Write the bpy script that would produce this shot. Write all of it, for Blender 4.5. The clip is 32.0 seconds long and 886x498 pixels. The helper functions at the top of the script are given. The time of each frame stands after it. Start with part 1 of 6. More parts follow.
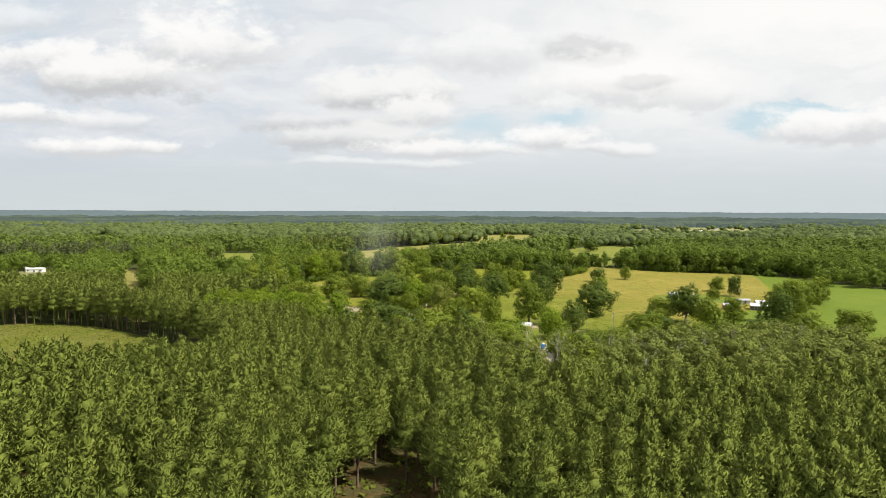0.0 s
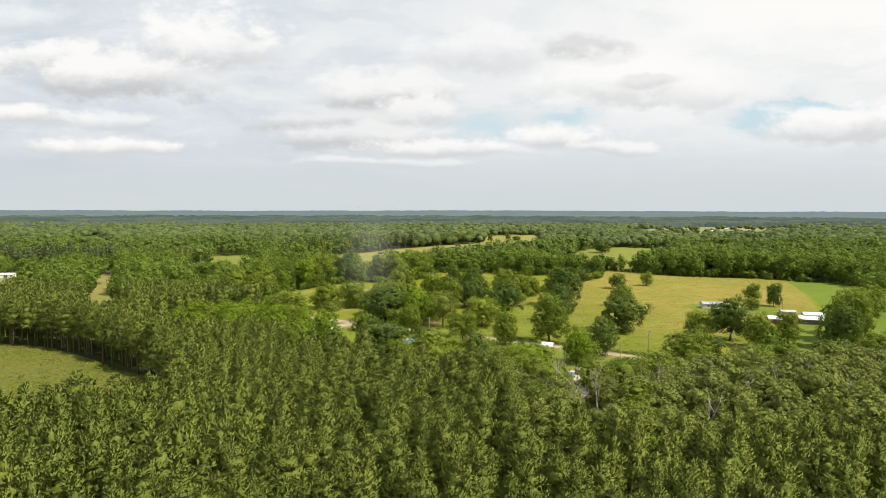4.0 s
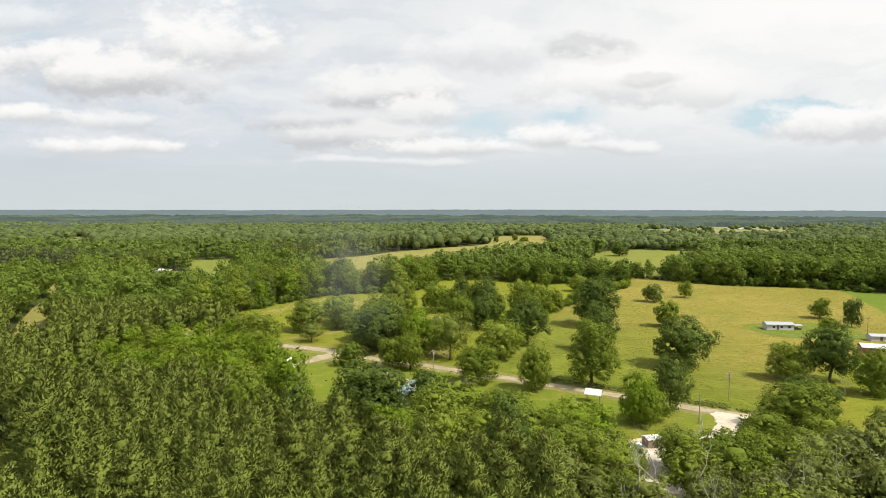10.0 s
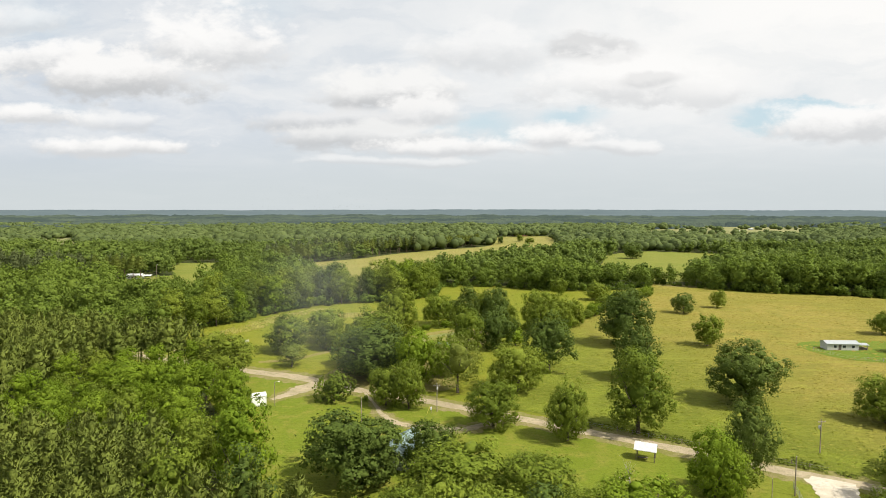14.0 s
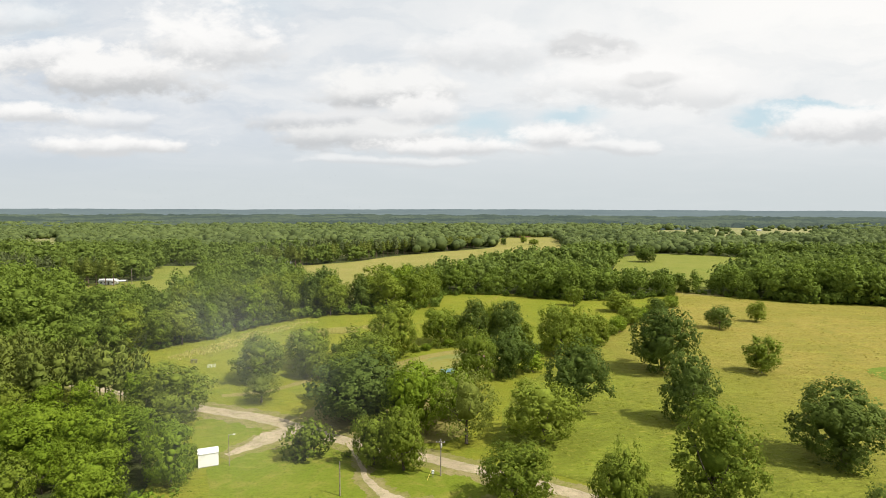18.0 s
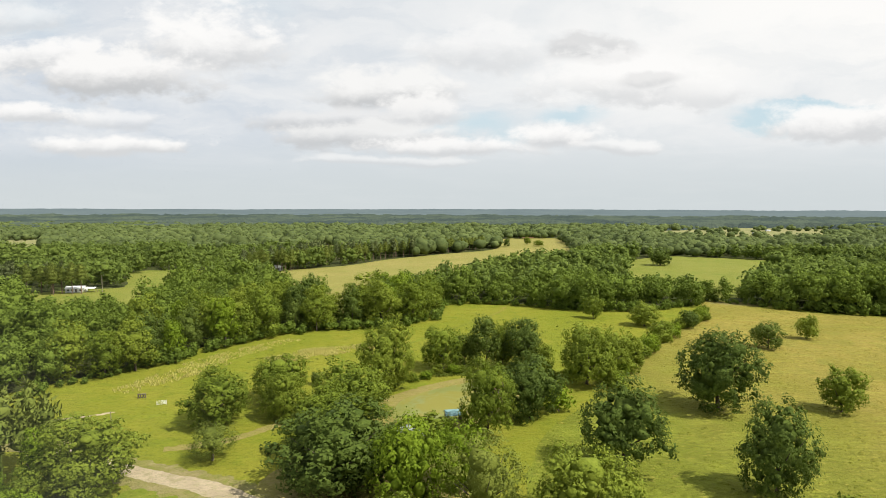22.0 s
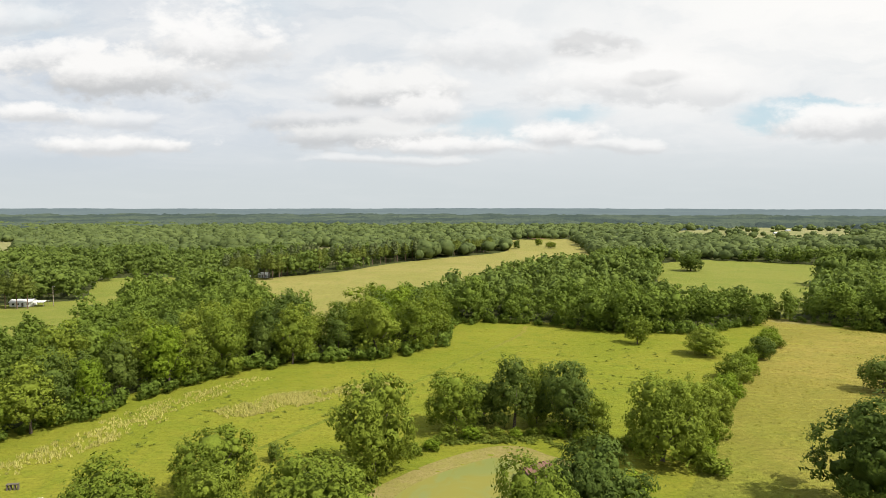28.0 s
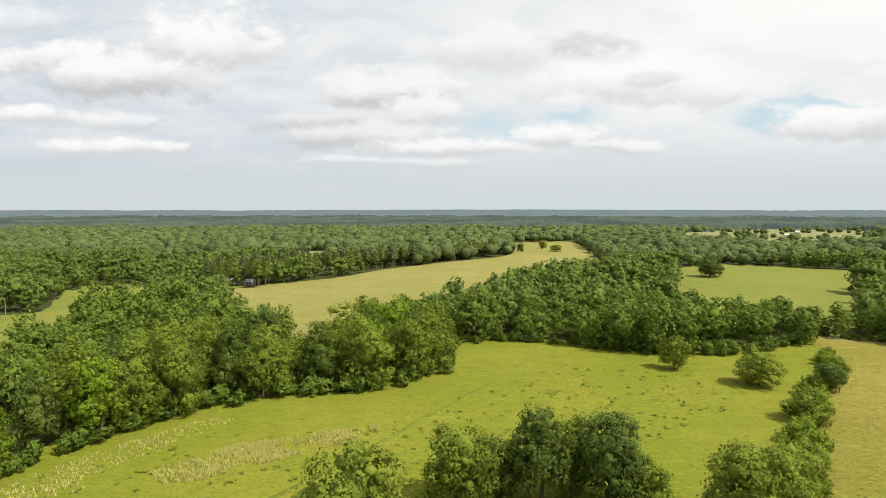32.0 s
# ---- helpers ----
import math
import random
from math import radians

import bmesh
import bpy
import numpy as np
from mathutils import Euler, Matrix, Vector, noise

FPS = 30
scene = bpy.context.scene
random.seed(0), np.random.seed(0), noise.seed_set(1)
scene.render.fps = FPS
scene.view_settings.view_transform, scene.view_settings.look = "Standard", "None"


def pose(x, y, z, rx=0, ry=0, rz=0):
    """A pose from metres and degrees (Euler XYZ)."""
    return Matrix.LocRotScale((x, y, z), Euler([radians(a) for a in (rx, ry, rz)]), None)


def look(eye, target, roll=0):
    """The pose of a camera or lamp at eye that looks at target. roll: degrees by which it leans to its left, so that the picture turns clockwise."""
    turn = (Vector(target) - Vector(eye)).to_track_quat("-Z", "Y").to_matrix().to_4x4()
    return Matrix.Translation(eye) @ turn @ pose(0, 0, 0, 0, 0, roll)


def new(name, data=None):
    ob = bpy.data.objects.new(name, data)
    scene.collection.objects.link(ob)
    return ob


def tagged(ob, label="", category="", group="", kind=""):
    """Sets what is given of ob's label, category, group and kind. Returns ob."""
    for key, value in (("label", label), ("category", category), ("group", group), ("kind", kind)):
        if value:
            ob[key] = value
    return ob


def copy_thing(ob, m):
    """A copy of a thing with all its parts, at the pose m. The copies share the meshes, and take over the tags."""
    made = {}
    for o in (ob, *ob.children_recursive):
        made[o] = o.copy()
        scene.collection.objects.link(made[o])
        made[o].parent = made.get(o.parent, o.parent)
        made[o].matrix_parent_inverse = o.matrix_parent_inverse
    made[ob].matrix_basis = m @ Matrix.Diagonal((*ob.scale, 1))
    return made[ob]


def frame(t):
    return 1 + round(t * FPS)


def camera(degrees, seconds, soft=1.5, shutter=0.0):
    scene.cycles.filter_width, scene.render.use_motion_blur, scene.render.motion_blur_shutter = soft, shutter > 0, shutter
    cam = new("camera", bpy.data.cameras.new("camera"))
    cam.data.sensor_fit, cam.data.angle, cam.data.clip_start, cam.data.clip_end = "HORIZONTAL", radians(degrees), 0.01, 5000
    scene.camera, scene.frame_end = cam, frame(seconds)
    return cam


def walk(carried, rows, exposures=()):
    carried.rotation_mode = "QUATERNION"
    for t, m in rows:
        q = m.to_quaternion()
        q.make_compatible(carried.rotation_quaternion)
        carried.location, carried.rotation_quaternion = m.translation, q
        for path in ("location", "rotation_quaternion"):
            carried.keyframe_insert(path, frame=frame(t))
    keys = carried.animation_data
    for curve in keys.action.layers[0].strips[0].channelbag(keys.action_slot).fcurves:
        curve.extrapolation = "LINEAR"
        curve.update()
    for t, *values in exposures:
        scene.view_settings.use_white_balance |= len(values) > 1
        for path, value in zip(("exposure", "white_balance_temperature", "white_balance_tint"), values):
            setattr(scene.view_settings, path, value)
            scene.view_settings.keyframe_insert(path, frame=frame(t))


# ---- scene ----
cam = camera(73.7, 32.0, 0.65)
METRES, ALONG, EYE, TILT, LEAN = 270.0, 1.1235, 54.0, -3.85, -0.20
ROWS = [
    (0.0, 0.0, 0.0, 0.0, 0.0, 0.0, -0.0),
    (0.5, -0.0006, 0.0161, 0.0014, 0.03, 0.01, 0.01),
    (1.0, -0.0012, 0.0323, 0.0028, 0.11, 0.01, 0.02),
    (1.5, -0.002, 0.0483, 0.0043, 0.14, -0.0, 0.02),
    (2.0, -0.0026, 0.0644, 0.0056, 0.16, -0.01, 0.04),
    (2.5, -0.0033, 0.0804, 0.007, 0.19, -0.01, 0.05),
    (3.0, -0.004, 0.0964, 0.0082, 0.2, -0.0, 0.06),
    (3.5, -0.0047, 0.1124, 0.0096, 0.23, -0.03, 0.07),
    (5.5, -0.0079, 0.1765, 0.0146, 0.24, -0.09, 0.07),
    (6.0, -0.0085, 0.1925, 0.0159, 0.27, -0.1, 0.09),
    (6.5, -0.0091, 0.2085, 0.0171, 0.28, -0.11, 0.11),
    (7.0, -0.0099, 0.2247, 0.0184, 0.29, -0.13, 0.1),
    (7.5, -0.0107, 0.2407, 0.0199, 0.32, -0.14, 0.1),
    (8.0, -0.0113, 0.2568, 0.0212, 0.34, -0.14, 0.11),
    (8.5, -0.012, 0.2729, 0.0225, 0.36, -0.17, 0.1),
    (9.0, -0.0127, 0.2889, 0.0239, 0.39, -0.16, 0.12),
    (9.5, -0.0135, 0.305, 0.0252, 0.39, -0.17, 0.1),
    (10.0, -0.0141, 0.3211, 0.0264, 0.41, -0.15, 0.11),
    (10.5, -0.0149, 0.3369, 0.0278, 0.43, -0.16, 0.11),
    (11.0, -0.0155, 0.3529, 0.029, 0.47, -0.16, 0.1),
    (11.5, -0.0162, 0.3687, 0.03, 0.51, -0.16, 0.12),
    (12.0, -0.0169, 0.3845, 0.0313, 0.55, -0.17, 0.12),
    (12.5, -0.0175, 0.4001, 0.0325, 0.55, -0.17, 0.12),
    (13.0, -0.0182, 0.4159, 0.0335, 0.55, -0.17, 0.13),
    (13.5, -0.0188, 0.4316, 0.0346, 0.55, -0.17, 0.14),
    (14.0, -0.0195, 0.4474, 0.0356, 0.56, -0.17, 0.14),
    (14.5, -0.0202, 0.463, 0.0368, 0.55, -0.18, 0.14),
    (16.5, -0.0234, 0.5246, 0.0416, 0.52, -0.2, 0.01),
    (17.0, -0.0242, 0.5404, 0.0428, 0.51, -0.2, 0.01),
    (17.5, -0.0251, 0.5561, 0.0442, 0.49, -0.21, -0.02),
    (18.0, -0.0257, 0.5719, 0.0453, 0.5, -0.2, 0.01),
    (18.5, -0.0264, 0.5877, 0.0466, 0.48, -0.21, -0.0),
    (19.0, -0.0272, 0.6034, 0.0478, 0.46, -0.23, -0.01),
    (19.5, -0.0279, 0.6192, 0.049, 0.45, -0.24, -0.01),
    (20.0, -0.0285, 0.6346, 0.0503, 0.46, -0.23, -0.0),
    (20.5, -0.0292, 0.6501, 0.0514, 0.46, -0.22, 0.02),
    (21.0, -0.0298, 0.6658, 0.0525, 0.46, -0.21, 0.0),
    (21.5, -0.0305, 0.6813, 0.0537, 0.46, -0.22, 0.01),
    (22.0, -0.0311, 0.6967, 0.0548, 0.47, -0.22, 0.03),
    (22.5, -0.0318, 0.7121, 0.0559, 0.46, -0.24, 0.04),
    (23.0, -0.0325, 0.7275, 0.057, 0.48, -0.24, 0.05),
    (23.5, -0.0331, 0.7428, 0.0582, 0.49, -0.24, 0.04),
    (24.0, -0.0337, 0.7582, 0.0592, 0.55, -0.22, 0.03),
    (24.5, -0.0345, 0.7735, 0.0603, 0.61, -0.22, 0.02),
    (25.0, -0.0352, 0.7879, 0.0614, 0.81, -0.22, 0.03),
    (25.5, -0.0359, 0.8032, 0.0626, 0.91, -0.23, 0.04),
    (27.5, -0.0394, 0.8629, 0.0679, 0.88, -0.3, 0.07),
    (28.0, -0.04, 0.878, 0.0692, 0.89, -0.31, 0.09),
    (28.5, -0.0407, 0.893, 0.0702, 0.89, -0.3, 0.09),
    (29.0, -0.0412, 0.9079, 0.0713, 0.86, -0.28, 0.1),
    (29.5, -0.0418, 0.9228, 0.0722, 0.85, -0.26, 0.12),
    (30.0, -0.0425, 0.9378, 0.0732, 0.84, -0.25, 0.12),
    (30.5, -0.0431, 0.9529, 0.0744, 0.82, -0.24, 0.12),
    (31.0, -0.0437, 0.9679, 0.0756, 0.83, -0.22, 0.12),
    (31.5, -0.0442, 0.9823, 0.0766, 0.83, -0.19, 0.14),
    (32.0, -0.0449, 0.9959, 0.0777, 0.81, -0.16, 0.15),
]
walk(cam, [(t, pose(0, 0, EYE, TILT, LEAN, 0) @ pose(METRES * x, METRES * ALONG * y, METRES * z, 90 + pitch / ALONG, roll, yaw / ALONG)) for t, x, y, z, yaw, pitch, roll in ROWS])
SUN_POWER, SKY_POWER = 5.0, 0.73
scene.view_settings.exposure = 0.45


# ---- world, sun ----
def link(tree, a, b):
    tree.links.new(a, b)


class Nodes:
    """Short ways to set nodes in one tree."""

    def __init__(self, tree):
        self.tree = tree
        tree.nodes.clear()

    def add(self, kind, **settings):
        n = self.tree.nodes.new(kind)
        for key, value in settings.items():
            setattr(n, key, value)
        return n

    def put(self, socket, value):
        if isinstance(value, bpy.types.NodeSocket):
            self.tree.links.new(value, socket)
        else:
            socket.default_value = value

    def math(self, op, a, b=0.0, clamp=False):
        n = self.add("ShaderNodeMath", operation=op, use_clamp=clamp)
        self.put(n.inputs[0], a)
        self.put(n.inputs[1], b)
        return n.outputs[0]

    def noise(self, vector, scale, detail=3.0, rough=0.55, distort=0.0):
        n = self.add("ShaderNodeTexNoise")
        self.put(n.inputs["Vector"], vector)
        n.inputs["Scale"].default_value, n.inputs["Detail"].default_value = scale, detail
        n.inputs["Roughness"].default_value, n.inputs["Distortion"].default_value = rough, distort
        return n.outputs[0]

    def ramp(self, value, low, high, a=0.0, b=1.0):
        n = self.add("ShaderNodeMapRange", interpolation_type="SMOOTHSTEP")
        self.put(n.inputs["Value"], value)
        for key, v in (("From Min", low), ("From Max", high), ("To Min", a), ("To Max", b)):
            n.inputs[key].default_value = v
        return n.outputs[0]

    def mix(self, factor, a, b):
        n = self.add("ShaderNodeMix", data_type="RGBA")
        self.put(n.inputs[0], factor)
        for socket, v in ((n.inputs[6], a), (n.inputs[7], b)):
            if not isinstance(v, bpy.types.NodeSocket):
                v = (*v, 1.0)[:4]
            self.put(socket, v)
        return n.outputs[2]

    def bump(self, height, strength, distance):
        n = self.add("ShaderNodeBump")
        n.inputs["Strength"].default_value, n.inputs["Distance"].default_value = strength, distance
        self.put(n.inputs["Height"], height)
        return n.outputs[0]


SUN_WAY = Vector((0.55, -0.275, 0.788)).normalized()
sun = new("sun", bpy.data.lights.new("sun", "SUN"))
sun.data.energy, sun.data.angle, sun.data.color = SUN_POWER, radians(1.2), (1.0, 0.94, 0.82)
sun.matrix_world = look(SUN_WAY * 300, (0, 0, 0))

world = bpy.data.worlds.new("world")
scene.world = world
world.use_nodes = True
w = Nodes(world.node_tree)
way = w.add("ShaderNodeTexCoord").outputs["Generated"]
axes = w.add("ShaderNodeSeparateXYZ")
w.put(axes.inputs[0], way)
ahead = w.math("MAXIMUM", w.math("ABSOLUTE", axes.outputs[1]), 0.05)
across = w.math("DIVIDE", axes.outputs[0], ahead)
rise = w.math("DIVIDE", axes.outputs[2], ahead)
plane = w.add("ShaderNodeCombineXYZ")
up = w.math("ADD", w.math("ABSOLUTE", axes.outputs[2]), 0.10)
w.put(plane.inputs[0], w.math("DIVIDE", axes.outputs[0], up))
w.put(plane.inputs[1], w.math("MULTIPLY", w.math("DIVIDE", axes.outputs[1], up), 1.0))
soft_noise = w.noise(plane.outputs[0], 1.1, 5.0, 0.55, 0.4)
flat = w.add("ShaderNodeCombineXYZ")
w.put(flat.inputs[0], across)
w.put(flat.inputs[1], w.math("MULTIPLY", rise, 2.2))
puff = w.noise(flat.outputs[0], 7.0, 7.0, 0.62, 0.3)
puff2 = w.noise(flat.outputs[0], 19.0, 5.0, 0.6, 0.2)
swing = w.math("MULTIPLY", w.math("SUBTRACT", puff, 0.5), 0.16)
swing2 = w.math("MULTIPLY", w.math("SUBTRACT", puff2, 0.5), 0.025)
across_w = w.math("ADD", across, swing)
rise_w = w.math("ADD", rise, w.math("ADD", w.math("MULTIPLY", swing, 0.45), swing2))


def cloud(u, v, ru, rv, power=1.0):
    """A soft oval in the sky, u across and v up, in parts of the distance ahead."""
    a = w.math("POWER", w.math("ABSOLUTE", w.math("DIVIDE", w.math("SUBTRACT", across_w, u), ru)), 2.0)
    b = w.math("POWER", w.math("ABSOLUTE", w.math("DIVIDE", w.math("SUBTRACT", rise_w, v), rv)), 2.0)
    e = w.math("POWER", 2.718, w.math("MULTIPLY", w.math("ADD", a, b), -1.0))
    return w.math("MULTIPLY", e, power)


def total(values):
    out = values[0]
    for v in values[1:]:
        out = w.math("ADD", out, v)
    return out


sky = w.add("ShaderNodeTexSky", sky_type="NISHITA", sun_disc=False, sun_elevation=math.asin(SUN_WAY.z),
            sun_rotation=math.atan2(SUN_WAY.x, SUN_WAY.y), air_density=1.0, dust_density=2.0)
dim = w.add("ShaderNodeVectorMath", operation="SCALE")
w.put(dim.inputs[0], sky.outputs[0])
dim.inputs["Scale"].default_value = 0.115
clear = dim.outputs[0]
# thin high veil over nearly all of the sky, greyer towards the horizon
low = w.ramp(rise, 0.0, 0.15)
side = w.ramp(across, -0.75, 0.35)
veil = w.mix(low, (0.640, 0.690, 0.705), w.mix(side, (0.61, 0.672, 0.750), (0.755, 0.79, 0.815)))
streak = w.add("ShaderNodeCombineXYZ")
w.put(streak.inputs[0], w.math("MULTIPLY", across, 2.6))
w.put(streak.inputs[1], w.math("MULTIPLY", rise_w, 9.0))
streaks = w.noise(streak.outputs[0], 1.6, 5.0, 0.58, 0.7)
veil = w.mix(w.math("MULTIPLY", w.ramp(streaks, 0.34, 0.68), w.ramp(rise, 0.06, 0.15, 0.04, 0.8)), veil, (0.865, 0.875, 0.88))
veil = w.mix(w.math("MULTIPLY", w.ramp(soft_noise, 0.45, 0.70), w.ramp(rise, 0.05, 0.14, 0.05, 0.5)), veil, (0.90, 0.90, 0.895))
# broad glare of thin cloud on the sun's side
glare = w.math("MINIMUM", total([cloud(0.55, 0.34, 0.42, 0.12, 0.95), cloud(0.30, 0.21, 0.22, 0.06, 0.65), cloud(0.85, 0.27, 0.2, 0.09, 0.6)]), 1.0)
veil = w.mix(w.math("MULTIPLY", glare, w.ramp(streaks, 0.25, 0.55, 0.55, 1.0)), veil, (0.985, 0.975, 0.955))
# gaps of blue in the veil
gap = total([cloud(0.545, 0.150, 0.060, 0.026, 1.1), cloud(0.63, 0.168, 0.10, 0.010, 1.0), cloud(0.05, 0.138, 0.075, 0.026, 0.85), cloud(0.12, 0.110, 0.06, 0.016, 0.6),
             cloud(0.21, 0.155, 0.060, 0.016, 0.85), cloud(-0.70, 0.31, 0.12, 0.05, 0.5), cloud(-0.30, 0.34, 0.10, 0.05, 0.45), cloud(-0.68, 0.165, 0.12, 0.02, 0.35)])
gap = w.ramp(w.math("ADD", gap, w.math("MULTIPLY", w.math("SUBTRACT", puff, 0.5), 0.8)), 0.12, 1.05)
blue = w.mix(0.72, clear, (0.70, 0.86, 0.92))
veil = w.mix(gap, veil, blue)
# heaped clouds: billowing lit tops over soft grey undersides
billow_at = w.add("ShaderNodeCombineXYZ")
w.put(billow_at.inputs[0], across)
w.put(billow_at.inputs[1], w.math("MULTIPLY", rise, 1.7))
heap = w.noise(billow_at.outputs[0], 11.0, 6.0, 0.58, 0.25)
curl = w.noise(billow_at.outputs[0], 34.0, 4.0, 0.6, 0.2)
broad = w.noise(billow_at.outputs[0], 4.5, 3.0, 0.5, 0.0)
ragged = w.math("ADD", w.math("MULTIPLY", w.math("SUBTRACT", heap, 0.5), 2.5), w.math("MULTIPLY", w.math("SUBTRACT", curl, 0.5), 1.1))
across_c = w.math("ADD", across, w.math("MULTIPLY", w.math("SUBTRACT", broad, 0.5), 0.10))
rise_c = w.math("ADD", rise, w.math("MULTIPLY", w.math("SUBTRACT", broad, 0.5), -0.035))


def cumulus(behind, u, v, ru, high, deep, power=1.0, lit=(0.99, 0.98, 0.965), grey=(0.68, 0.69, 0.70), level=0.0):
    """One heaped cloud over what is behind it: u across and v up, half as wide as ru, high above and deep below its middle."""
    du = w.math("DIVIDE", w.math("SUBTRACT", across_c, u), ru * 1.12)
    dv = w.math("SUBTRACT", rise_c, v)
    dv = w.math("ADD", w.math("DIVIDE", w.math("MAXIMUM", dv, 0.0), high * 1.2), w.math("DIVIDE", w.math("MINIMUM", dv, 0.0), deep * 1.2))
    far = w.math("SQRT", w.math("ADD", w.math("MULTIPLY", du, du), w.math("MULTIPLY", dv, dv)))
    cover = w.ramp(w.math("ADD", far, w.math("MULTIPLY", ragged, -0.80)), 1.30, 0.62, 0.0, power)
    light = w.ramp(w.math("ADD", dv, w.math("MULTIPLY", ragged, 0.55)), -0.65 + level, 0.45 + level)
    return w.mix(cover, behind, w.mix(light, grey, lit))


GREYER = (0.58, 0.59, 0.60)
shade = veil
for args in ((-0.72, 0.31, 0.10, 0.02, 0.02, 0.5), (0.05, 0.262, 0.10, 0.035, 0.035, 0.55), (0.235, 0.264, 0.07, 0.018, 0.016, 0.8, (0.72, 0.72, 0.72), GREYER), (0.30, 0.205, 0.15, 0.045, 0.028, 0.7),
             (0.33, 0.212, 0.06, 0.010, 0.010, 0.5, (0.72, 0.72, 0.72), GREYER), (0.44, 0.185, 0.09, 0.022, 0.018, 0.55),
             (-0.396, 0.268, 0.115, 0.050, 0.040, 0.95), (-0.66, 0.247, 0.10, 0.026, 0.028, 0.95), (-0.555, 0.214, 0.135, 0.036, 0.030, 1.0, (0.965, 0.955, 0.94), GREYER),
             (-0.10, 0.192, 0.12, 0.040, 0.026, 0.95, (0.94, 0.935, 0.92), GREYER), (-0.045, 0.160, 0.060, 0.028, 0.022, 0.85), (-0.695, 0.153, 0.070, 0.015, 0.014, 0.95), (-0.56, 0.147, 0.07, 0.014, 0.014, 0.6),
             (-0.21, 0.146, 0.12, 0.016, 0.022, 0.8, (0.85, 0.85, 0.85), GREYER), (-0.13, 0.118, 0.14, 0.020, 0.020, 0.85, (0.90, 0.90, 0.89), GREYER), (0.0, 0.098, 0.13, 0.016, 0.011, 0.9),
             (-0.568, 0.104, 0.12, 0.015, 0.012, 0.95), (0.19, 0.115, 0.062, 0.021, 0.014, 0.95), (0.29, 0.100, 0.06, 0.012, 0.010, 0.7), (-0.08, 0.076, 0.12, 0.008, 0.006, 0.5), (0.675, 0.140, 0.115, 0.034, 0.028, 0.95)):
    shade = cumulus(shade, *args)
background = w.add("ShaderNodeBackground")
w.put(background.inputs["Color"], shade)
background.inputs["Strength"].default_value = SKY_POWER
w.put(w.add("ShaderNodeOutputWorld").inputs[0], background.outputs[0])


# ---- materials ----
def material(name):
    m = bpy.data.materials.new(name)
    m.use_nodes = True
    return m, Nodes(m.node_tree)


def finish(n, colour, rough=0.9, normal=None, metal=0.0, specular=0.3, through_light=0.0, thin_colour=None, haze_glow=None):
    p = n.add("ShaderNodeBsdfPrincipled")
    n.put(p.inputs["Base Color"], colour if isinstance(colour, bpy.types.NodeSocket) else (*colour, 1.0))
    n.put(p.inputs["Roughness"], rough)
    n.put(p.inputs["Metallic"], metal)
    n.put(p.inputs["Specular IOR Level"], specular)
    if normal is not None:
        n.put(p.inputs["Normal"], normal)
    if haze_glow is not None:
        n.put(p.inputs["Emission Color"], (*haze_glow, 1.0))
        p.inputs["Emission Strength"].default_value = 1.0
    out = p.outputs[0]
    if through_light:
        t = n.add("ShaderNodeBsdfTranslucent")
        n.put(t.inputs["Color"], thin_colour if thin_colour is not None else colour)
        s = n.add("ShaderNodeMixShader")
        s.inputs[0].default_value = through_light
        n.put(s.inputs[1], out)
        n.put(s.inputs[2], t.outputs[0])
        out = s.outputs[0]
    n.put(n.add("ShaderNodeOutputMaterial").inputs[0], out)


def place(n):
    return n.add("ShaderNodeNewGeometry").outputs["Position"]


def foliage(name, dark, mid, pale, amount=1.0, stand=0.05, thin=0.32, grain=1.0):
    """Leaves: tint by plant, by clump, and by patches of the stand."""
    edge_low, edge_high = (0.42, 0.58) if stand < 0.01 else (0.36, 0.64)
    m, n = material(name)
    geo = n.add("ShaderNodeNewGeometry")
    plant = n.add("ShaderNodeObjectInfo").outputs["Random"]
    clump = geo.outputs["Random Per Island"]
    patch = n.noise(geo.outputs["Position"], stand, 2.0)
    tree_patch = n.noise(geo.outputs["Position"], 0.16, 2.0)
    c = n.mix(n.ramp(n.math("ADD", n.math("MULTIPLY", tree_patch, 0.55), n.math("MULTIPLY", patch, 0.45)), edge_low, edge_high), dark, mid)
    c = n.mix(n.math("MULTIPLY", n.math("POWER", plant, 1.6), 0.55 * amount), c, pale)
    c = n.mix(n.math("MULTIPLY", clump, 0.28 * amount), c, pale)
    c = n.mix(n.math("MULTIPLY", n.ramp(clump, 0.0, 0.3, 1.0, 0.0), 0.25), c, dark)
    fine = n.noise(geo.outputs["Position"], 1.7, 3.0, 0.65)
    c = n.mix(n.math("MULTIPLY", n.ramp(fine, 0.50, 0.34), 0.28 * grain), c, [v * 0.6 for v in dark])
    c = n.mix(n.math("MULTIPLY", n.ramp(fine, 0.52, 0.66), 0.30 * grain), c, pale)
    finish(n, c, 0.7, n.bump(fine, 0.4, 0.5), specular=0.08, through_light=thin, thin_colour=n.mix(0.5, c, pale))
    return m


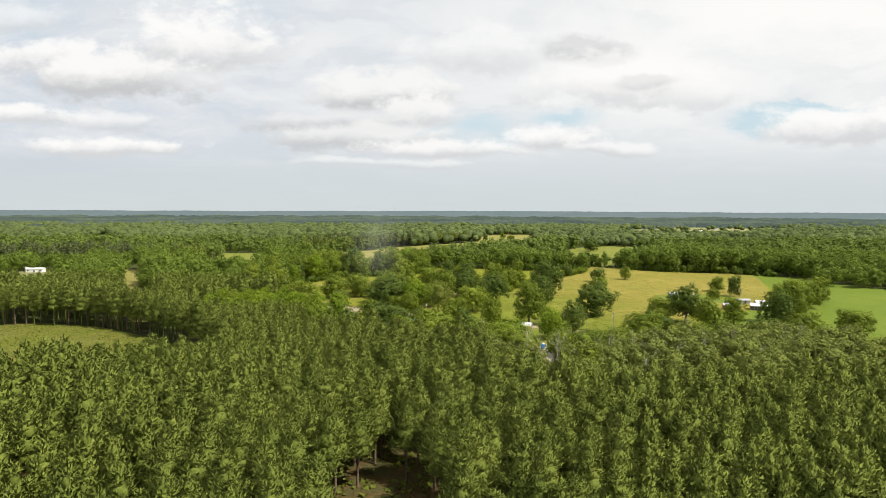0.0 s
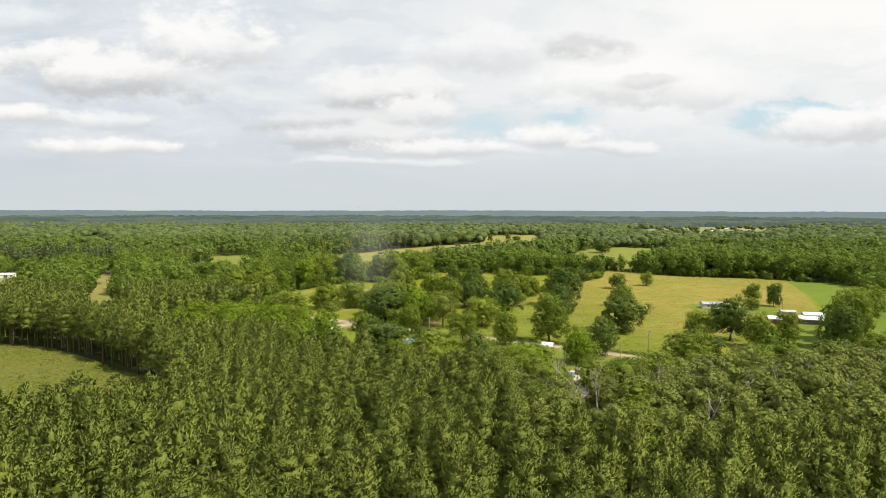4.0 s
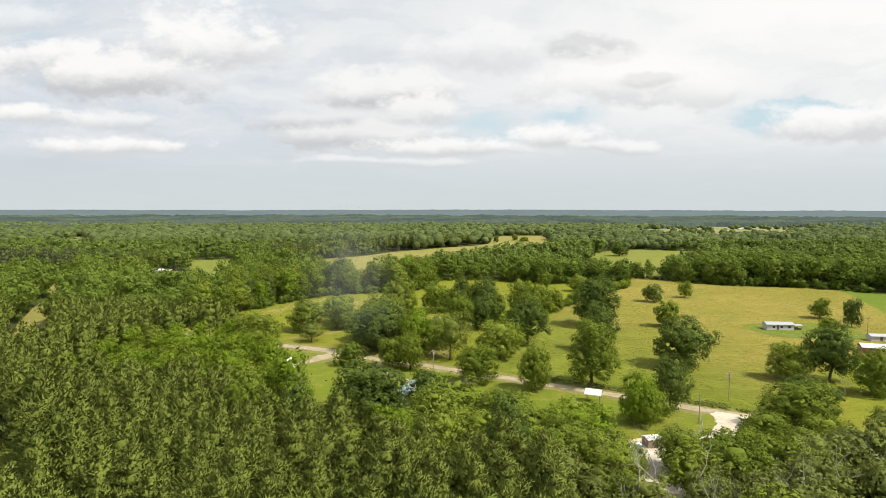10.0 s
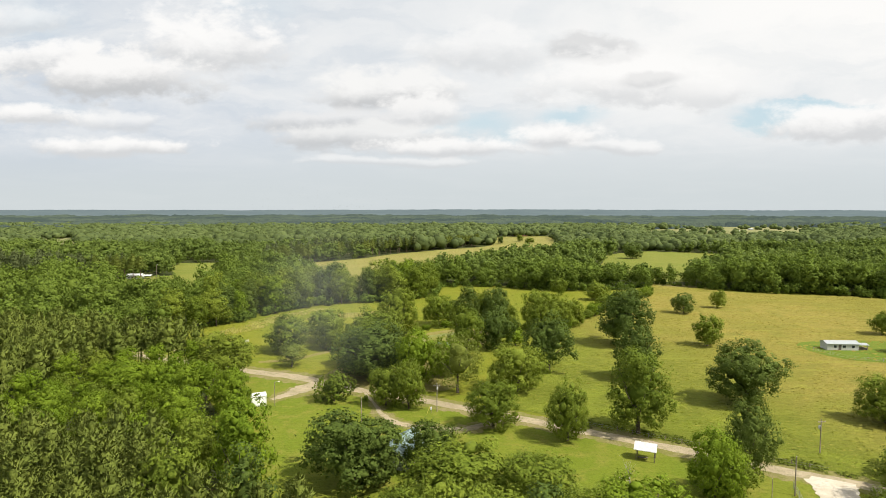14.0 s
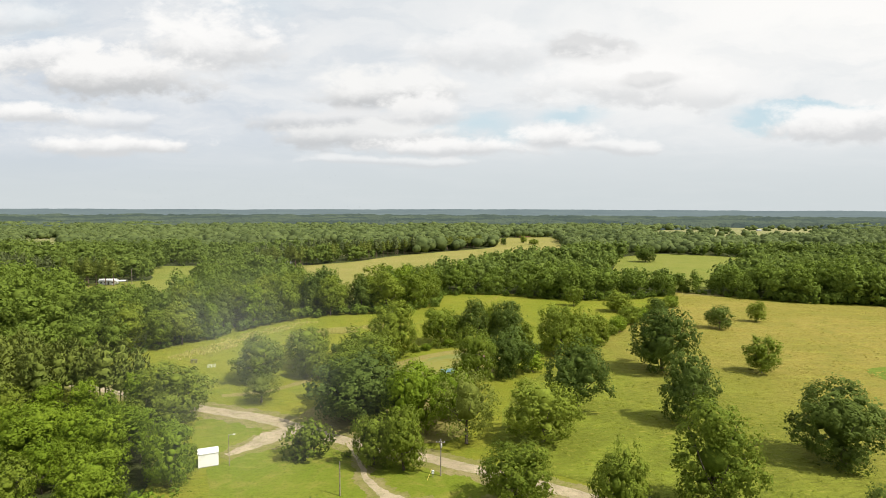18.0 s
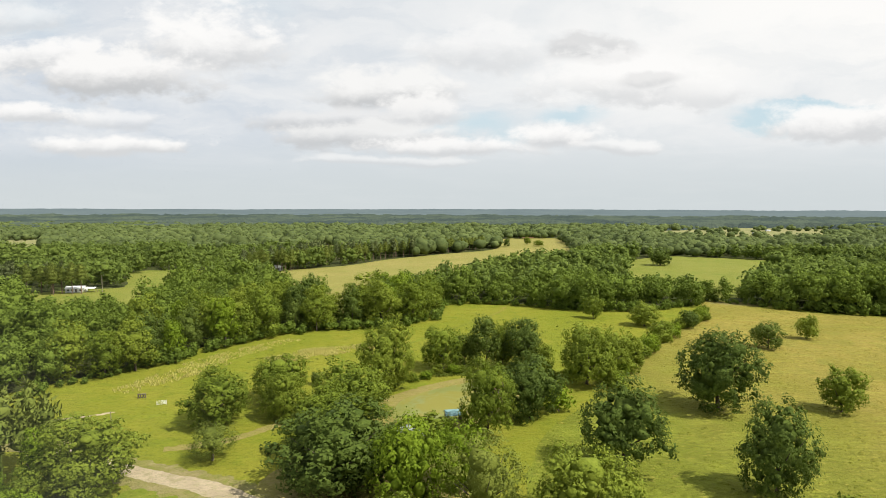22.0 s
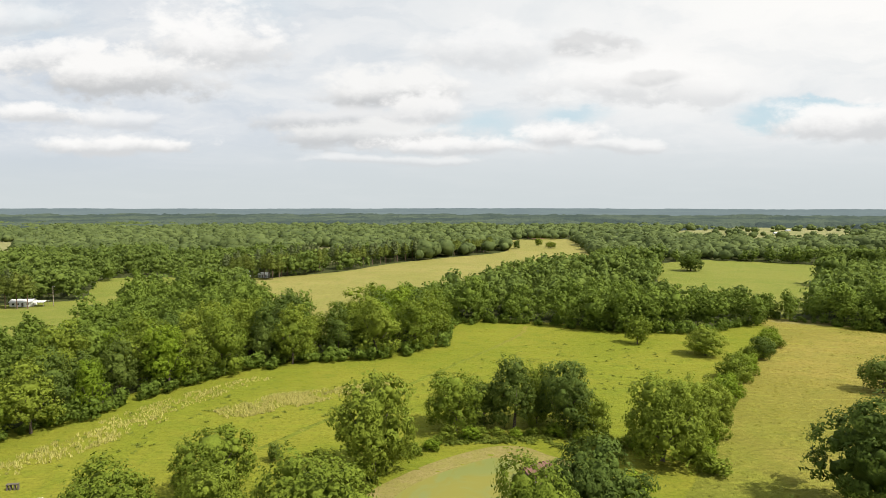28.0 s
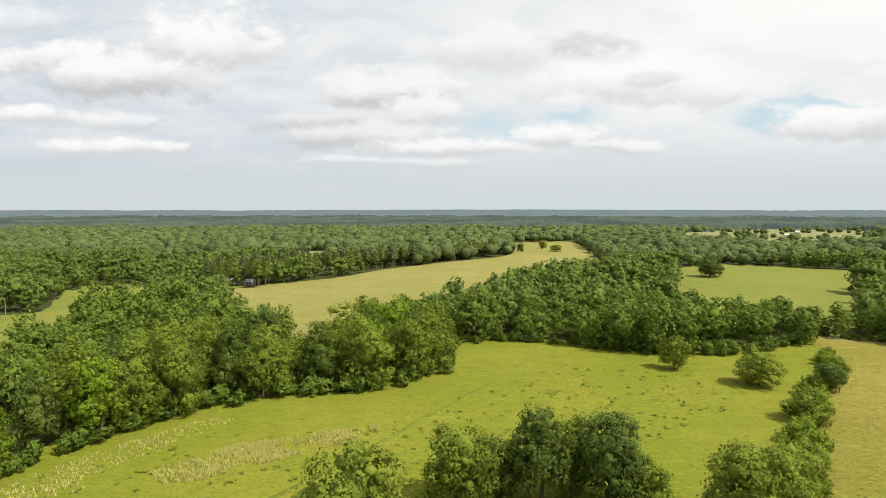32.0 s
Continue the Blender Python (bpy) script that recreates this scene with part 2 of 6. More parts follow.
LEAF = foliage("broadleaf", (0.076, 0.117, 0.013), (0.148, 0.201, 0.022), (0.255, 0.302, 0.039))
LEAF_DARK = foliage("dark_oak_leaf", (0.048, 0.079, 0.016), (0.085, 0.128, 0.024), (0.155, 0.199, 0.036))
LEAF_BRIGHT = foliage("bright_leaf", (0.109, 0.173, 0.012), (0.163, 0.238, 0.016), (0.233, 0.301, 0.030), 0.7)
LEAF_DRY = foliage("thin_olive_leaf", (0.097, 0.134, 0.021), (0.145, 0.184, 0.030), (0.204, 0.233, 0.043))
NEEDLE = foliage("pine_needle", (0.094, 0.128, 0.023), (0.154, 0.189, 0.035), (0.252, 0.287, 0.057), 0.55, 0.05, 0.22, 0.35)
# far needles and leaves: greyer, bluer base colours paint in the distance haze
NEEDLE_HAZED = foliage("hazed_pine_needle", (0.083, 0.106, 0.042), (0.121, 0.148, 0.055), (0.174, 0.200, 0.073))
WOODS_HAZED = foliage("hazed_woods_leaf", (0.071, 0.102, 0.036), (0.124, 0.163, 0.052), (0.192, 0.233, 0.074), 0.7, 0.006)
SCRUB_LEAF = foliage("scrub_leaf", (0.104, 0.132, 0.032), (0.168, 0.204, 0.040), (0.262, 0.285, 0.064), 1.0, 0.06)
WOODS = foliage("woods_leaf", (0.060, 0.099, 0.015), (0.109, 0.166, 0.022), (0.192, 0.253, 0.039), 1.0, 0.03, 0.32)
# paler, bluer base colour, a weaker share of the painted haze
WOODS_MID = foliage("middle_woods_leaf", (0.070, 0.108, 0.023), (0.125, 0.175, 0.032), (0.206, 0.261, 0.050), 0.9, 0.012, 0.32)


def bark_material(name, a, b):
    m, n = material(name)
    pos = place(n)
    grain = n.noise(pos, 3.0, 5.0, 0.65)
    finish(n, n.mix(n.ramp(grain, 0.35, 0.65), a, b), 0.95, n.bump(grain, 0.6, 0.05))
    return m


BARK = bark_material("bark", (0.055, 0.042, 0.03), (0.13, 0.105, 0.08))
BARK_PINE = bark_material("pine_bark", (0.075, 0.05, 0.035), (0.19, 0.13, 0.095))
BARK_DEAD = bark_material("dead_wood", (0.22, 0.2, 0.17), (0.42, 0.39, 0.34))
POLE_WOOD = bark_material("pole_wood", (0.16, 0.13, 0.1), (0.32, 0.27, 0.22))


def ground_material(name, colours, scales, tuft=1.0, rough=0.95, stripes=0.0, green=None):
    """Grass or soil: three tones, mixed at two or more scales, with fine relief."""
    m, n = material(name)
    pos = place(n)
    big = n.noise(pos, scales[0], 4.0, 0.6, 0.6)
    mid = n.noise(pos, scales[1], 4.0, 0.65, 0.3)
    fine = n.noise(pos, scales[2], 4.0, 0.7)
    c = n.mix(n.ramp(big, 0.36, 0.64), colours[0], colours[1])
    c = n.mix(n.math("MULTIPLY", n.ramp(mid, 0.45, 0.72), 0.8), c, colours[2])
    c = n.mix(n.math("MULTIPLY", n.ramp(fine, 0.52, 0.30), 0.5), c, [v * 0.5 for v in colours[0]])
    if stripes:
        warp = n.add("ShaderNodeMapping")
        n.put(warp.inputs[0], pos)
        warp.inputs["Scale"].default_value = (0.05, 0.30, 1.0)
        warp.inputs["Rotation"].default_value = (0, 0, -0.35)
        band = n.noise(warp.outputs[0], 1.0, 5.0, 0.7, 0.8)
        c = n.mix(n.math("MULTIPLY", n.ramp(band, 0.50, 0.68), stripes), c, [min(1, v * 1.5) for v in colours[2]])
    squash = n.add("ShaderNodeMapping")
    n.put(squash.inputs[0], pos)
    squash.inputs["Scale"].default_value = (0.55, 1.25, 1.0)
    clumps = n.noise(squash.outputs[0], 0.75, 5.0, 0.68, 0.5)
    if green:
        # greener, damper grass on the low side of the field
        east = n.add("ShaderNodeSeparateXYZ")
        n.put(east.inputs[0], pos)
        f = n.math("ADD", east.outputs[0], n.math("MULTIPLY", n.math("SUBTRACT", big, 0.5), 90.0))
        f = n.math("ADD", f, n.math("MULTIPLY", n.math("SUBTRACT", mid, 0.5), 40.0))
        f = n.math("ADD", f, n.math("MULTIPLY", n.math("SUBTRACT", east.outputs[1], 340.0), 0.35))
        c = n.mix(n.math("MULTIPLY", n.ramp(f, 30.0, 120.0, 1.0, 0.0), 0.9), c, n.mix(n.ramp(mid, 0.4, 0.65), green, [v * 1.35 for v in green]))
    c = n.mix(n.math("MULTIPLY", n.ramp(clumps, 0.50, 0.34), 0.38 * tuft), c, [v * 0.5 for v in colours[2]])
    c = n.mix(n.math("MULTIPLY", n.ramp(clumps, 0.55, 0.70), 0.45 * tuft), c, [min(1.0, v * 1.45) for v in colours[1]])
    finish(n, c, rough, n.bump(n.math("ADD", n.math("MULTIPLY", clumps, 2.0), fine), 0.9 * tuft, 0.6), specular=0.1)
    return m


FLOOR = ground_material("woods_floor", [(0.045, 0.060, 0.016), (0.055, 0.066, 0.020), (0.08, 0.07, 0.03)], (0.03, 0.2, 1.2))
LITTER = ground_material("pine_litter", [(0.10, 0.075, 0.028), (0.085, 0.085, 0.030), (0.17, 0.095, 0.04)], (0.05, 0.3, 1.6))
HAY = ground_material("tan_hay_field", [(0.205, 0.184, 0.034), (0.256, 0.213, 0.049), (0.184, 0.181, 0.032)], (0.018, 0.09, 0.9), 0.9, stripes=0.5, green=(0.122, 0.150, 0.016))
MEADOW = ground_material("green_meadow", [(0.154, 0.174, 0.016), (0.188, 0.190, 0.022), (0.134, 0.164, 0.015)], (0.03, 0.14, 1.1), 0.65, stripes=0.3)
CLEAR_GRASS = ground_material("rough_clearing_grass", [(0.120, 0.140, 0.020), (0.155, 0.150, 0.034), (0.105, 0.128, 0.022)], (0.04, 0.2, 1.1), 1.0)
LAWN = ground_material("mown_lawn", [(0.122, 0.160, 0.014), (0.150, 0.174, 0.020), (0.200, 0.188, 0.036)], (0.05, 0.2, 1.5), 0.45)
GREEN_PASTURE = ground_material("green_pasture", [(0.112, 0.160, 0.018), (0.135, 0.176, 0.024), (0.100, 0.150, 0.018)], (0.02, 0.1, 0.8), 0.6)
PASTURE = ground_material("far_pasture", [(0.145, 0.170, 0.028), (0.170, 0.182, 0.034), (0.195, 0.195, 0.045)], (0.02, 0.1, 0.8), 0.6)
TAN_FAR = ground_material("far_hay_field", [(0.205, 0.192, 0.052), (0.240, 0.212, 0.066), (0.180, 0.188, 0.044)], (0.012, 0.06, 0.5), 0.6, stripes=0.3)
PALE_FAR = ground_material("pale_stubble", [(0.185, 0.19, 0.075), (0.235, 0.22, 0.10), (0.14, 0.165, 0.06)], (0.008, 0.03, 0.3), 0.5)
DIRT = ground_material("dirt_road", [(0.32, 0.265, 0.175), (0.39, 0.325, 0.22), (0.24, 0.225, 0.11)], (0.15, 0.6, 3.0), 0.5)
GRAVEL = ground_material("pale_gravel", [(0.50, 0.44, 0.34), (0.60, 0.54, 0.44), (0.42, 0.36, 0.27)], (0.2, 0.8, 4.0), 0.5)
BARE = ground_material("bare_soil", [(0.215, 0.185, 0.060), (0.205, 0.190, 0.050), (0.26, 0.215, 0.085)], (0.1, 0.5, 2.0), 0.5)

WORN = ground_material("worn_grass", [(0.185, 0.178, 0.050), (0.24, 0.205, 0.095), (0.150, 0.170, 0.026)], (0.12, 0.5, 2.5), 0.6)


# treetops with air haze painted in as blue-grey emission
def far_wood_material(name, a, b, haze_glow):
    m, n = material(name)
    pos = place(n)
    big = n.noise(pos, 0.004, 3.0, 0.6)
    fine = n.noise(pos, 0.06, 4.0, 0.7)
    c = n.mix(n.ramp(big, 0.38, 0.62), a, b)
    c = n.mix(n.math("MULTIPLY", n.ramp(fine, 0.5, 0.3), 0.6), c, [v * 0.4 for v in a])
    finish(n, c, 0.95, n.bump(fine, 1.0, 6.0), specular=0.0, haze_glow=haze_glow)
    return m


# last colour: emitted haze, stronger on the ridge than on the canopy
CANOPY = far_wood_material("hazy_canopy", (0.022, 0.032, 0.024), (0.050, 0.064, 0.038), (0.040, 0.051, 0.052))
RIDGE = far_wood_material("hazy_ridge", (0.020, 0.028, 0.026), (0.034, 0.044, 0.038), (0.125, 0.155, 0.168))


def plain(name, colour, rough=0.6, metal=0.0, wear=0.25, scale=1.2):
    m, n = material(name)
    grain = n.noise(place(n), scale, 5.0, 0.65)
    c = n.mix(n.math("MULTIPLY", n.ramp(grain, 0.4, 0.75), wear), colour, [v * 0.55 for v in colour])
    finish(n, c, rough, n.bump(grain, 0.15, 0.02), metal)
    return m


WHITE_METAL = plain("white_painted_metal", (0.78, 0.78, 0.76), 0.5)
ROOF_GREY = plain("grey_metal_roof", (0.40, 0.42, 0.43), 0.5, 0.3)
ROOF_DULL = plain("dull_grey_roof", (0.23, 0.24, 0.245), 0.6, 0.1)
ROOF_WHITE = plain("white_metal_roof", (0.60, 0.60, 0.58), 0.55, 0.0, 0.5)
ROOF_TEAL = plain("teal_metal_roof", (0.20, 0.27, 0.25), 0.5, 0.1)
SIDING = plain("pale_siding", (0.48, 0.48, 0.46), 0.7)
DARK_WALL = plain("dark_boards", (0.12, 0.10, 0.085), 0.85)
BROWN_BOARDS = plain("brown_boards", (0.24, 0.18, 0.125), 0.85, 0.0, 0.5)
RED_BRICK = plain("red_brick", (0.30, 0.14, 0.10), 0.85)
GLASS_DARK = plain("window_glass", (0.03, 0.035, 0.04), 0.12, 0.0, 0.1)
BLUE_PLASTIC = plain("blue_plastic", (0.03, 0.20, 0.55), 0.4)
TARP = plain("teal_tarp", (0.16, 0.28, 0.29), 0.6)
ROOF_RUST = plain("rusty_red_roof", (0.15, 0.080, 0.055), 0.75, 0.0, 0.5)
STEEL = plain("galvanised_steel", (0.42, 0.43, 0.44), 0.4, 0.7)
RUBBER = plain("black_rubber", (0.02, 0.02, 0.02), 0.85)
CAR_WHITE = plain("white_car_paint", (0.75, 0.75, 0.75), 0.25, 0.0, 0.08)

m_water, n_water = material("green_pond_water")
pos_w = place(n_water)
scum = n_water.noise(pos_w, 0.12, 4.0, 0.6, 0.8)
finish(n_water, n_water.mix(n_water.ramp(scum, 0.42, 0.6), (0.190, 0.180, 0.040), (0.165, 0.182, 0.052)), n_water.ramp(scum, 0.4, 0.6, 0.6, 0.35),
       n_water.bump(n_water.noise(pos_w, 1.5, 3.0), 0.1, 0.05), specular=0.12)
POND = m_water


m_smoke, n_smoke = material("thin_smoke")
own = n_smoke.add("ShaderNodeTexCoord").outputs["Object"]
parts_s = n_smoke.add("ShaderNodeSeparateXYZ")
n_smoke.put(parts_s.inputs[0], own)
wisps = n_smoke.noise(place(n_smoke), 0.10, 5.0, 0.62, 1.0)
from_axis = n_smoke.math("POWER", n_smoke.math("DIVIDE", parts_s.outputs[0], 7.5), 2.0)
from_mid = n_smoke.math("POWER", n_smoke.math("DIVIDE", n_smoke.math("SUBTRACT", parts_s.outputs[2], 33.0), 8.0), 2.0)
body_s = n_smoke.math("POWER", 2.718, n_smoke.math("MULTIPLY", n_smoke.math("ADD", from_axis, from_mid), -1.6))
thick = n_smoke.math("MULTIPLY", n_smoke.math("MULTIPLY", n_smoke.ramp(wisps, 0.30, 0.72, 0.25, 1.0), body_s), 0.062)
veil_s = n_smoke.add("ShaderNodeMixShader")
clear_s = n_smoke.add("ShaderNodeBsdfTransparent")
back_s = n_smoke.add("ShaderNodeBsdfTranslucent")
back_s.inputs["Color"].default_value = (0.80, 0.82, 0.82, 1.0)
front_s = n_smoke.add("ShaderNodeBsdfDiffuse")
front_s.inputs["Color"].default_value = (0.80, 0.82, 0.82, 1.0)
grey_s = n_smoke.add("ShaderNodeMixShader")
grey_s.inputs[0].default_value = 0.4
n_smoke.put(grey_s.inputs[1], front_s.outputs[0])
n_smoke.put(grey_s.inputs[2], back_s.outputs[0])
n_smoke.put(veil_s.inputs[0], thick)
n_smoke.put(veil_s.inputs[1], clear_s.outputs[0])
n_smoke.put(veil_s.inputs[2], grey_s.outputs[0])
n_smoke.put(n_smoke.add("ShaderNodeOutputMaterial").inputs[0], veil_s.outputs[0])
SMOKE = m_smoke


# ---- building helpers ----
rng = np.random.default_rng(7)


def raw_mesh(name, verts, quads=None, tris=None, mats=(), index=None, smooth=False, normals=None):
    """A mesh from arrays of vertices, quads and triangles."""
    q = np.zeros((0, 4), int) if quads is None else np.asarray(quads, int)
    t = np.zeros((0, 3), int) if tris is None else np.asarray(tris, int)
    me = bpy.data.meshes.new(name)
    me.vertices.add(len(verts))
    me.vertices.foreach_set("co", np.asarray(verts, np.float32).ravel())
    me.loops.add(q.size + t.size)
    me.loops.foreach_set("vertex_index", np.concatenate([q.ravel(), t.ravel()]).astype(np.int32))
    me.polygons.add(len(q) + len(t))
    starts = np.concatenate([np.arange(len(q)) * 4, q.size + np.arange(len(t)) * 3]).astype(np.int32)
    me.polygons.foreach_set("loop_start", starts)
    if index is not None:
        me.polygons.foreach_set("material_index", np.asarray(index, np.int32))
    me.polygons.foreach_set("use_smooth", np.full(len(q) + len(t), smooth))
    for m in mats:
        me.materials.append(m)
    me.update(calc_edges=True)
    me.validate()
    if normals is not None:
        me.attributes.new("custom_normal", "FLOAT_VECTOR", "POINT").data.foreach_set("vector", np.asarray(normals, np.float32).ravel())
    return me


def part(name, bm, mat, parent=None, label=""):
    """A bmesh as one mesh object, under a thing or a part."""
    me = bpy.data.meshes.new(name)
    bm.normal_update()
    bm.to_mesh(me)
    bm.free()
    me.materials.append(mat)
    ob = new(name, me)
    if parent is not None:
        ob.parent = parent
    return tagged(ob, label)


def under(name, mesh, parent, label=""):
    ob = new(name, mesh)
    ob.parent = parent
    return tagged(ob, label)


def thing(name, x, y, z=0.0, turn=0.0, label="", category="", group="", kind=""):
    ob = new(name)
    ob.empty_display_size = 0.5
    ob.matrix_world = pose(x, y, z, 0, 0, turn)
    return tagged(ob, label, category, group, kind)


def box(bm, x0, x1, y0, y1, z0, z1, bevel=0.0):
    r = bmesh.ops.create_cube(bm, size=1.0)
    bmesh.ops.transform(bm, matrix=Matrix.Translation(((x0 + x1) / 2, (y0 + y1) / 2, (z0 + z1) / 2)) @ Matrix.Diagonal((x1 - x0, y1 - y0, z1 - z0, 1)), verts=r["verts"])
    if bevel:
        edges = list({e for v in r["verts"] for e in v.link_edges})
        bmesh.ops.bevel(bm, geom=edges, offset=bevel, segments=1, affect="EDGES")
    return bm


def boxed(x0, x1, y0, y1, z0, z1, bevel=0.0):
    return box(bmesh.new(), x0, x1, y0, y1, z0, z1, bevel)


def tube(points, radii, sides=6):
    """Arrays of a tapered tube through points."""
    verts, quads = [], []
    pts = [Vector(p) for p in points]
    for i, (p, r) in enumerate(zip(pts, radii)):
        d = (pts[min(i + 1, len(pts) - 1)] - pts[max(i - 1, 0)]).normalized()
        a = d.orthogonal().normalized()
        b = d.cross(a)
        for k in range(sides):
            c = math.tau * k / sides
            verts.append(p + (a * math.cos(c) + b * math.sin(c)) * r)
    for i in range(len(pts) - 1):
        for k in range(sides):
            k2 = (k + 1) % sides
            quads.append((i * sides + k, i * sides + k2, (i + 1) * sides + k2, (i + 1) * sides + k))
    return np.array([tuple(v) for v in verts]), np.array(quads)


def merge(pieces):
    """Joins (verts, quads) arrays."""
    vs, qs, n = [], [], 0
    for v, q in pieces:
        vs.append(v)
        qs.append(np.asarray(q) + n)
        n += len(v)
    return np.concatenate(vs), np.concatenate(qs)


def inside(px, py, poly):
    """Which points lie in a polygon of the plan."""
    px, py = np.asarray(px, float), np.asarray(py, float)
    hit = np.zeros(px.shape, bool)
    for (x0, y0), (x1, y1) in zip(poly, poly[1:] + poly[:1]):
        cross = (y0 > py) != (y1 > py)
        hit ^= cross & (px < (x1 - x0) * (py - y0) / ((y1 - y0) if y1 != y0 else 1e-9) + x0)
    return hit


# ---- the plan: open land between the woods ----
CENTRAL = [(-118, 298), (-103, 321), (-87, 346), (-70, 379), (-52, 391), (-27, 396), (-11, 414), (-9, 448), (12, 452), (31, 445), (54, 434), (75, 432), (112, 450), (116, 467),
           (140, 443), (165, 427), (205, 416), (226, 394), (240, 382), (224, 346), (256, 333), (335, 312), (335, 290), (300, 238), (190, 198), (120, 190), (60, 182), (40, 168), (26, 170), (24, 178),
           (8, 177), (-22, 180), (-32, 194), (-40, 218), (-48, 240), (-60, 262), (-78, 276)]
CLEARING = [(-170, 224), (-133, 222), (-109, 208), (-97, 198), (-77, 185), (-70, 172), (-58, 158), (-60, 146), (-72, 140), (-86, 138), (-110, 135), (-150, 132), (-175, 140)]
FAR_HAY = [(-133, 575), (-95, 476), (-50, 420), (-42, 448), (-30, 474), (-8, 514), (22, 566), (48, 612), (72, 622), (100, 660), (121, 777), (155, 1042), (70, 1020), (48, 827), (-8, 752), (-53, 695), (-86, 632)]
GREEN_FAR = [(88, 488), (112, 486), (135, 472), (165, 500), (211, 576), (300, 640), (273, 690), (206, 729), (166, 702), (142, 665), (120, 590)]
LANE = [(-115, 238), (-128, 238), (-182, 330), (-210, 385), (-240, 432), (-222, 434), (-195, 390), (-172, 332), (-125, 262)]
FARM = [(-215, 440), (-150, 384), (-136, 400), (-131, 425), (-138, 452), (-150, 545), (-134, 560), (-138, 580), (-120, 588), (-148, 596), (-222, 592), (-207, 543), (-190, 507), (-205, 495), (-235, 470)]
PALE = [(380, 1265), (600, 1490), (800, 1430), (690, 1200), (483, 932), (361, 925), (274, 967)]
LEFT_PALE = [(-575, 915), (-548, 960), (-363, 694), (-372, 672)]
LEFT_HAY = [(-178, 835), (-138, 872), (-100, 700), (-128, 690)]
LEFT_YARD = [(-312, 392), (-265, 432), (-250, 412), (-200, 300), (-215, 290)]
OPEN = [CENTRAL, CLEARING, FAR_HAY, GREEN_FAR, LANE, FARM, PALE, LEFT_PALE, LEFT_HAY, LEFT_YARD]
YARD_WOODS = [(-100, 215), (-42, 205), (-40, 250), (-58, 276), (-95, 262)]
SCRUB = [(10, 126), (200, 126), (230, 185), (190, 200), (120, 190), (60, 182), (26, 178), (10, 178)]


# ---- ground ----
def land_height(x, y):
    """Flat near the walk, slow rises far away."""
    r = np.hypot(x, y - 150.0)
    far = np.clip((r - 1300.0) / 2750.0, 0, 1)
    return far ** 1.2 * 24.0 + np.clip((r - 1200.0) / 1500.0, 0, 1) * 2.0 * np.sin(x / 610.0 + 0.7) * np.sin(y / 520.0)


rings = np.concatenate([np.linspace(0, 600, 24), np.geomspace(640, 4130, 46)])
turns = np.linspace(0, math.tau, 145)[:-1]
gx = rings[:, None] * np.cos(turns)[None, :]
gy = rings[:, None] * np.sin(turns)[None, :] + 150.0
gz = land_height(gx, gy)
gv = np.stack([gx, gy, gz], -1).reshape(-1, 3)
a, b = np.meshgrid(np.arange(len(rings) - 1), np.arange(144), indexing="ij")
b2 = (b + 1) % 144
gq = np.stack([a * 144 + b, (a + 1) * 144 + b, (a + 1) * 144 + b2, a * 144 + b2], -1).reshape(-1, 4)
tagged(new("ground", raw_mesh("ground", gv, gq, mats=[FLOOR], smooth=True)), "dark leaf-strewn woodland ground reaching the horizon", "ground", kind="structure")


def smooth_outline(poly, steps=5, rough=0.0):
    """Rounds the corners of an outline a little, and roughens it."""
    pts = [Vector(p) for p in poly]
    out = []
    for i in range(len(pts)):
        p0, p1, p2, p3 = pts[i - 1], pts[i], pts[(i + 1) % len(pts)], pts[(i + 2) % len(pts)]
        for s in range(steps):
            t = s / steps
            q = 0.5 * ((2 * p1) + (p2 - p0) * t + (2 * p0 - 5 * p1 + 4 * p2 - p3) * t * t + (3 * p1 - p0 - 3 * p2 + p3) * t ** 3)
            k = noise.noise((q.x * 0.13, q.y * 0.13, 0.0)) * rough
            out.append((q.x + k, q.y + k * 0.7))
    return out


def sheet(name, poly, z, mat, label, category="field", rough=0.0, steps=5):
    """A patch of land, a few centimetres proud of what lies below."""
    bm = bmesh.new()
    vs = [bm.verts.new((x, y, z)) for x, y in smooth_outline(poly, steps, rough)]
    f = bm.faces.new(vs)
    bmesh.ops.triangulate(bm, faces=[f])
    if sum(fc.normal.z for fc in bm.faces) < 0:
        bmesh.ops.reverse_faces(bm, faces=bm.faces)
    ob = part(name, bm, mat)
    return tagged(ob, label, category, kind="structure")


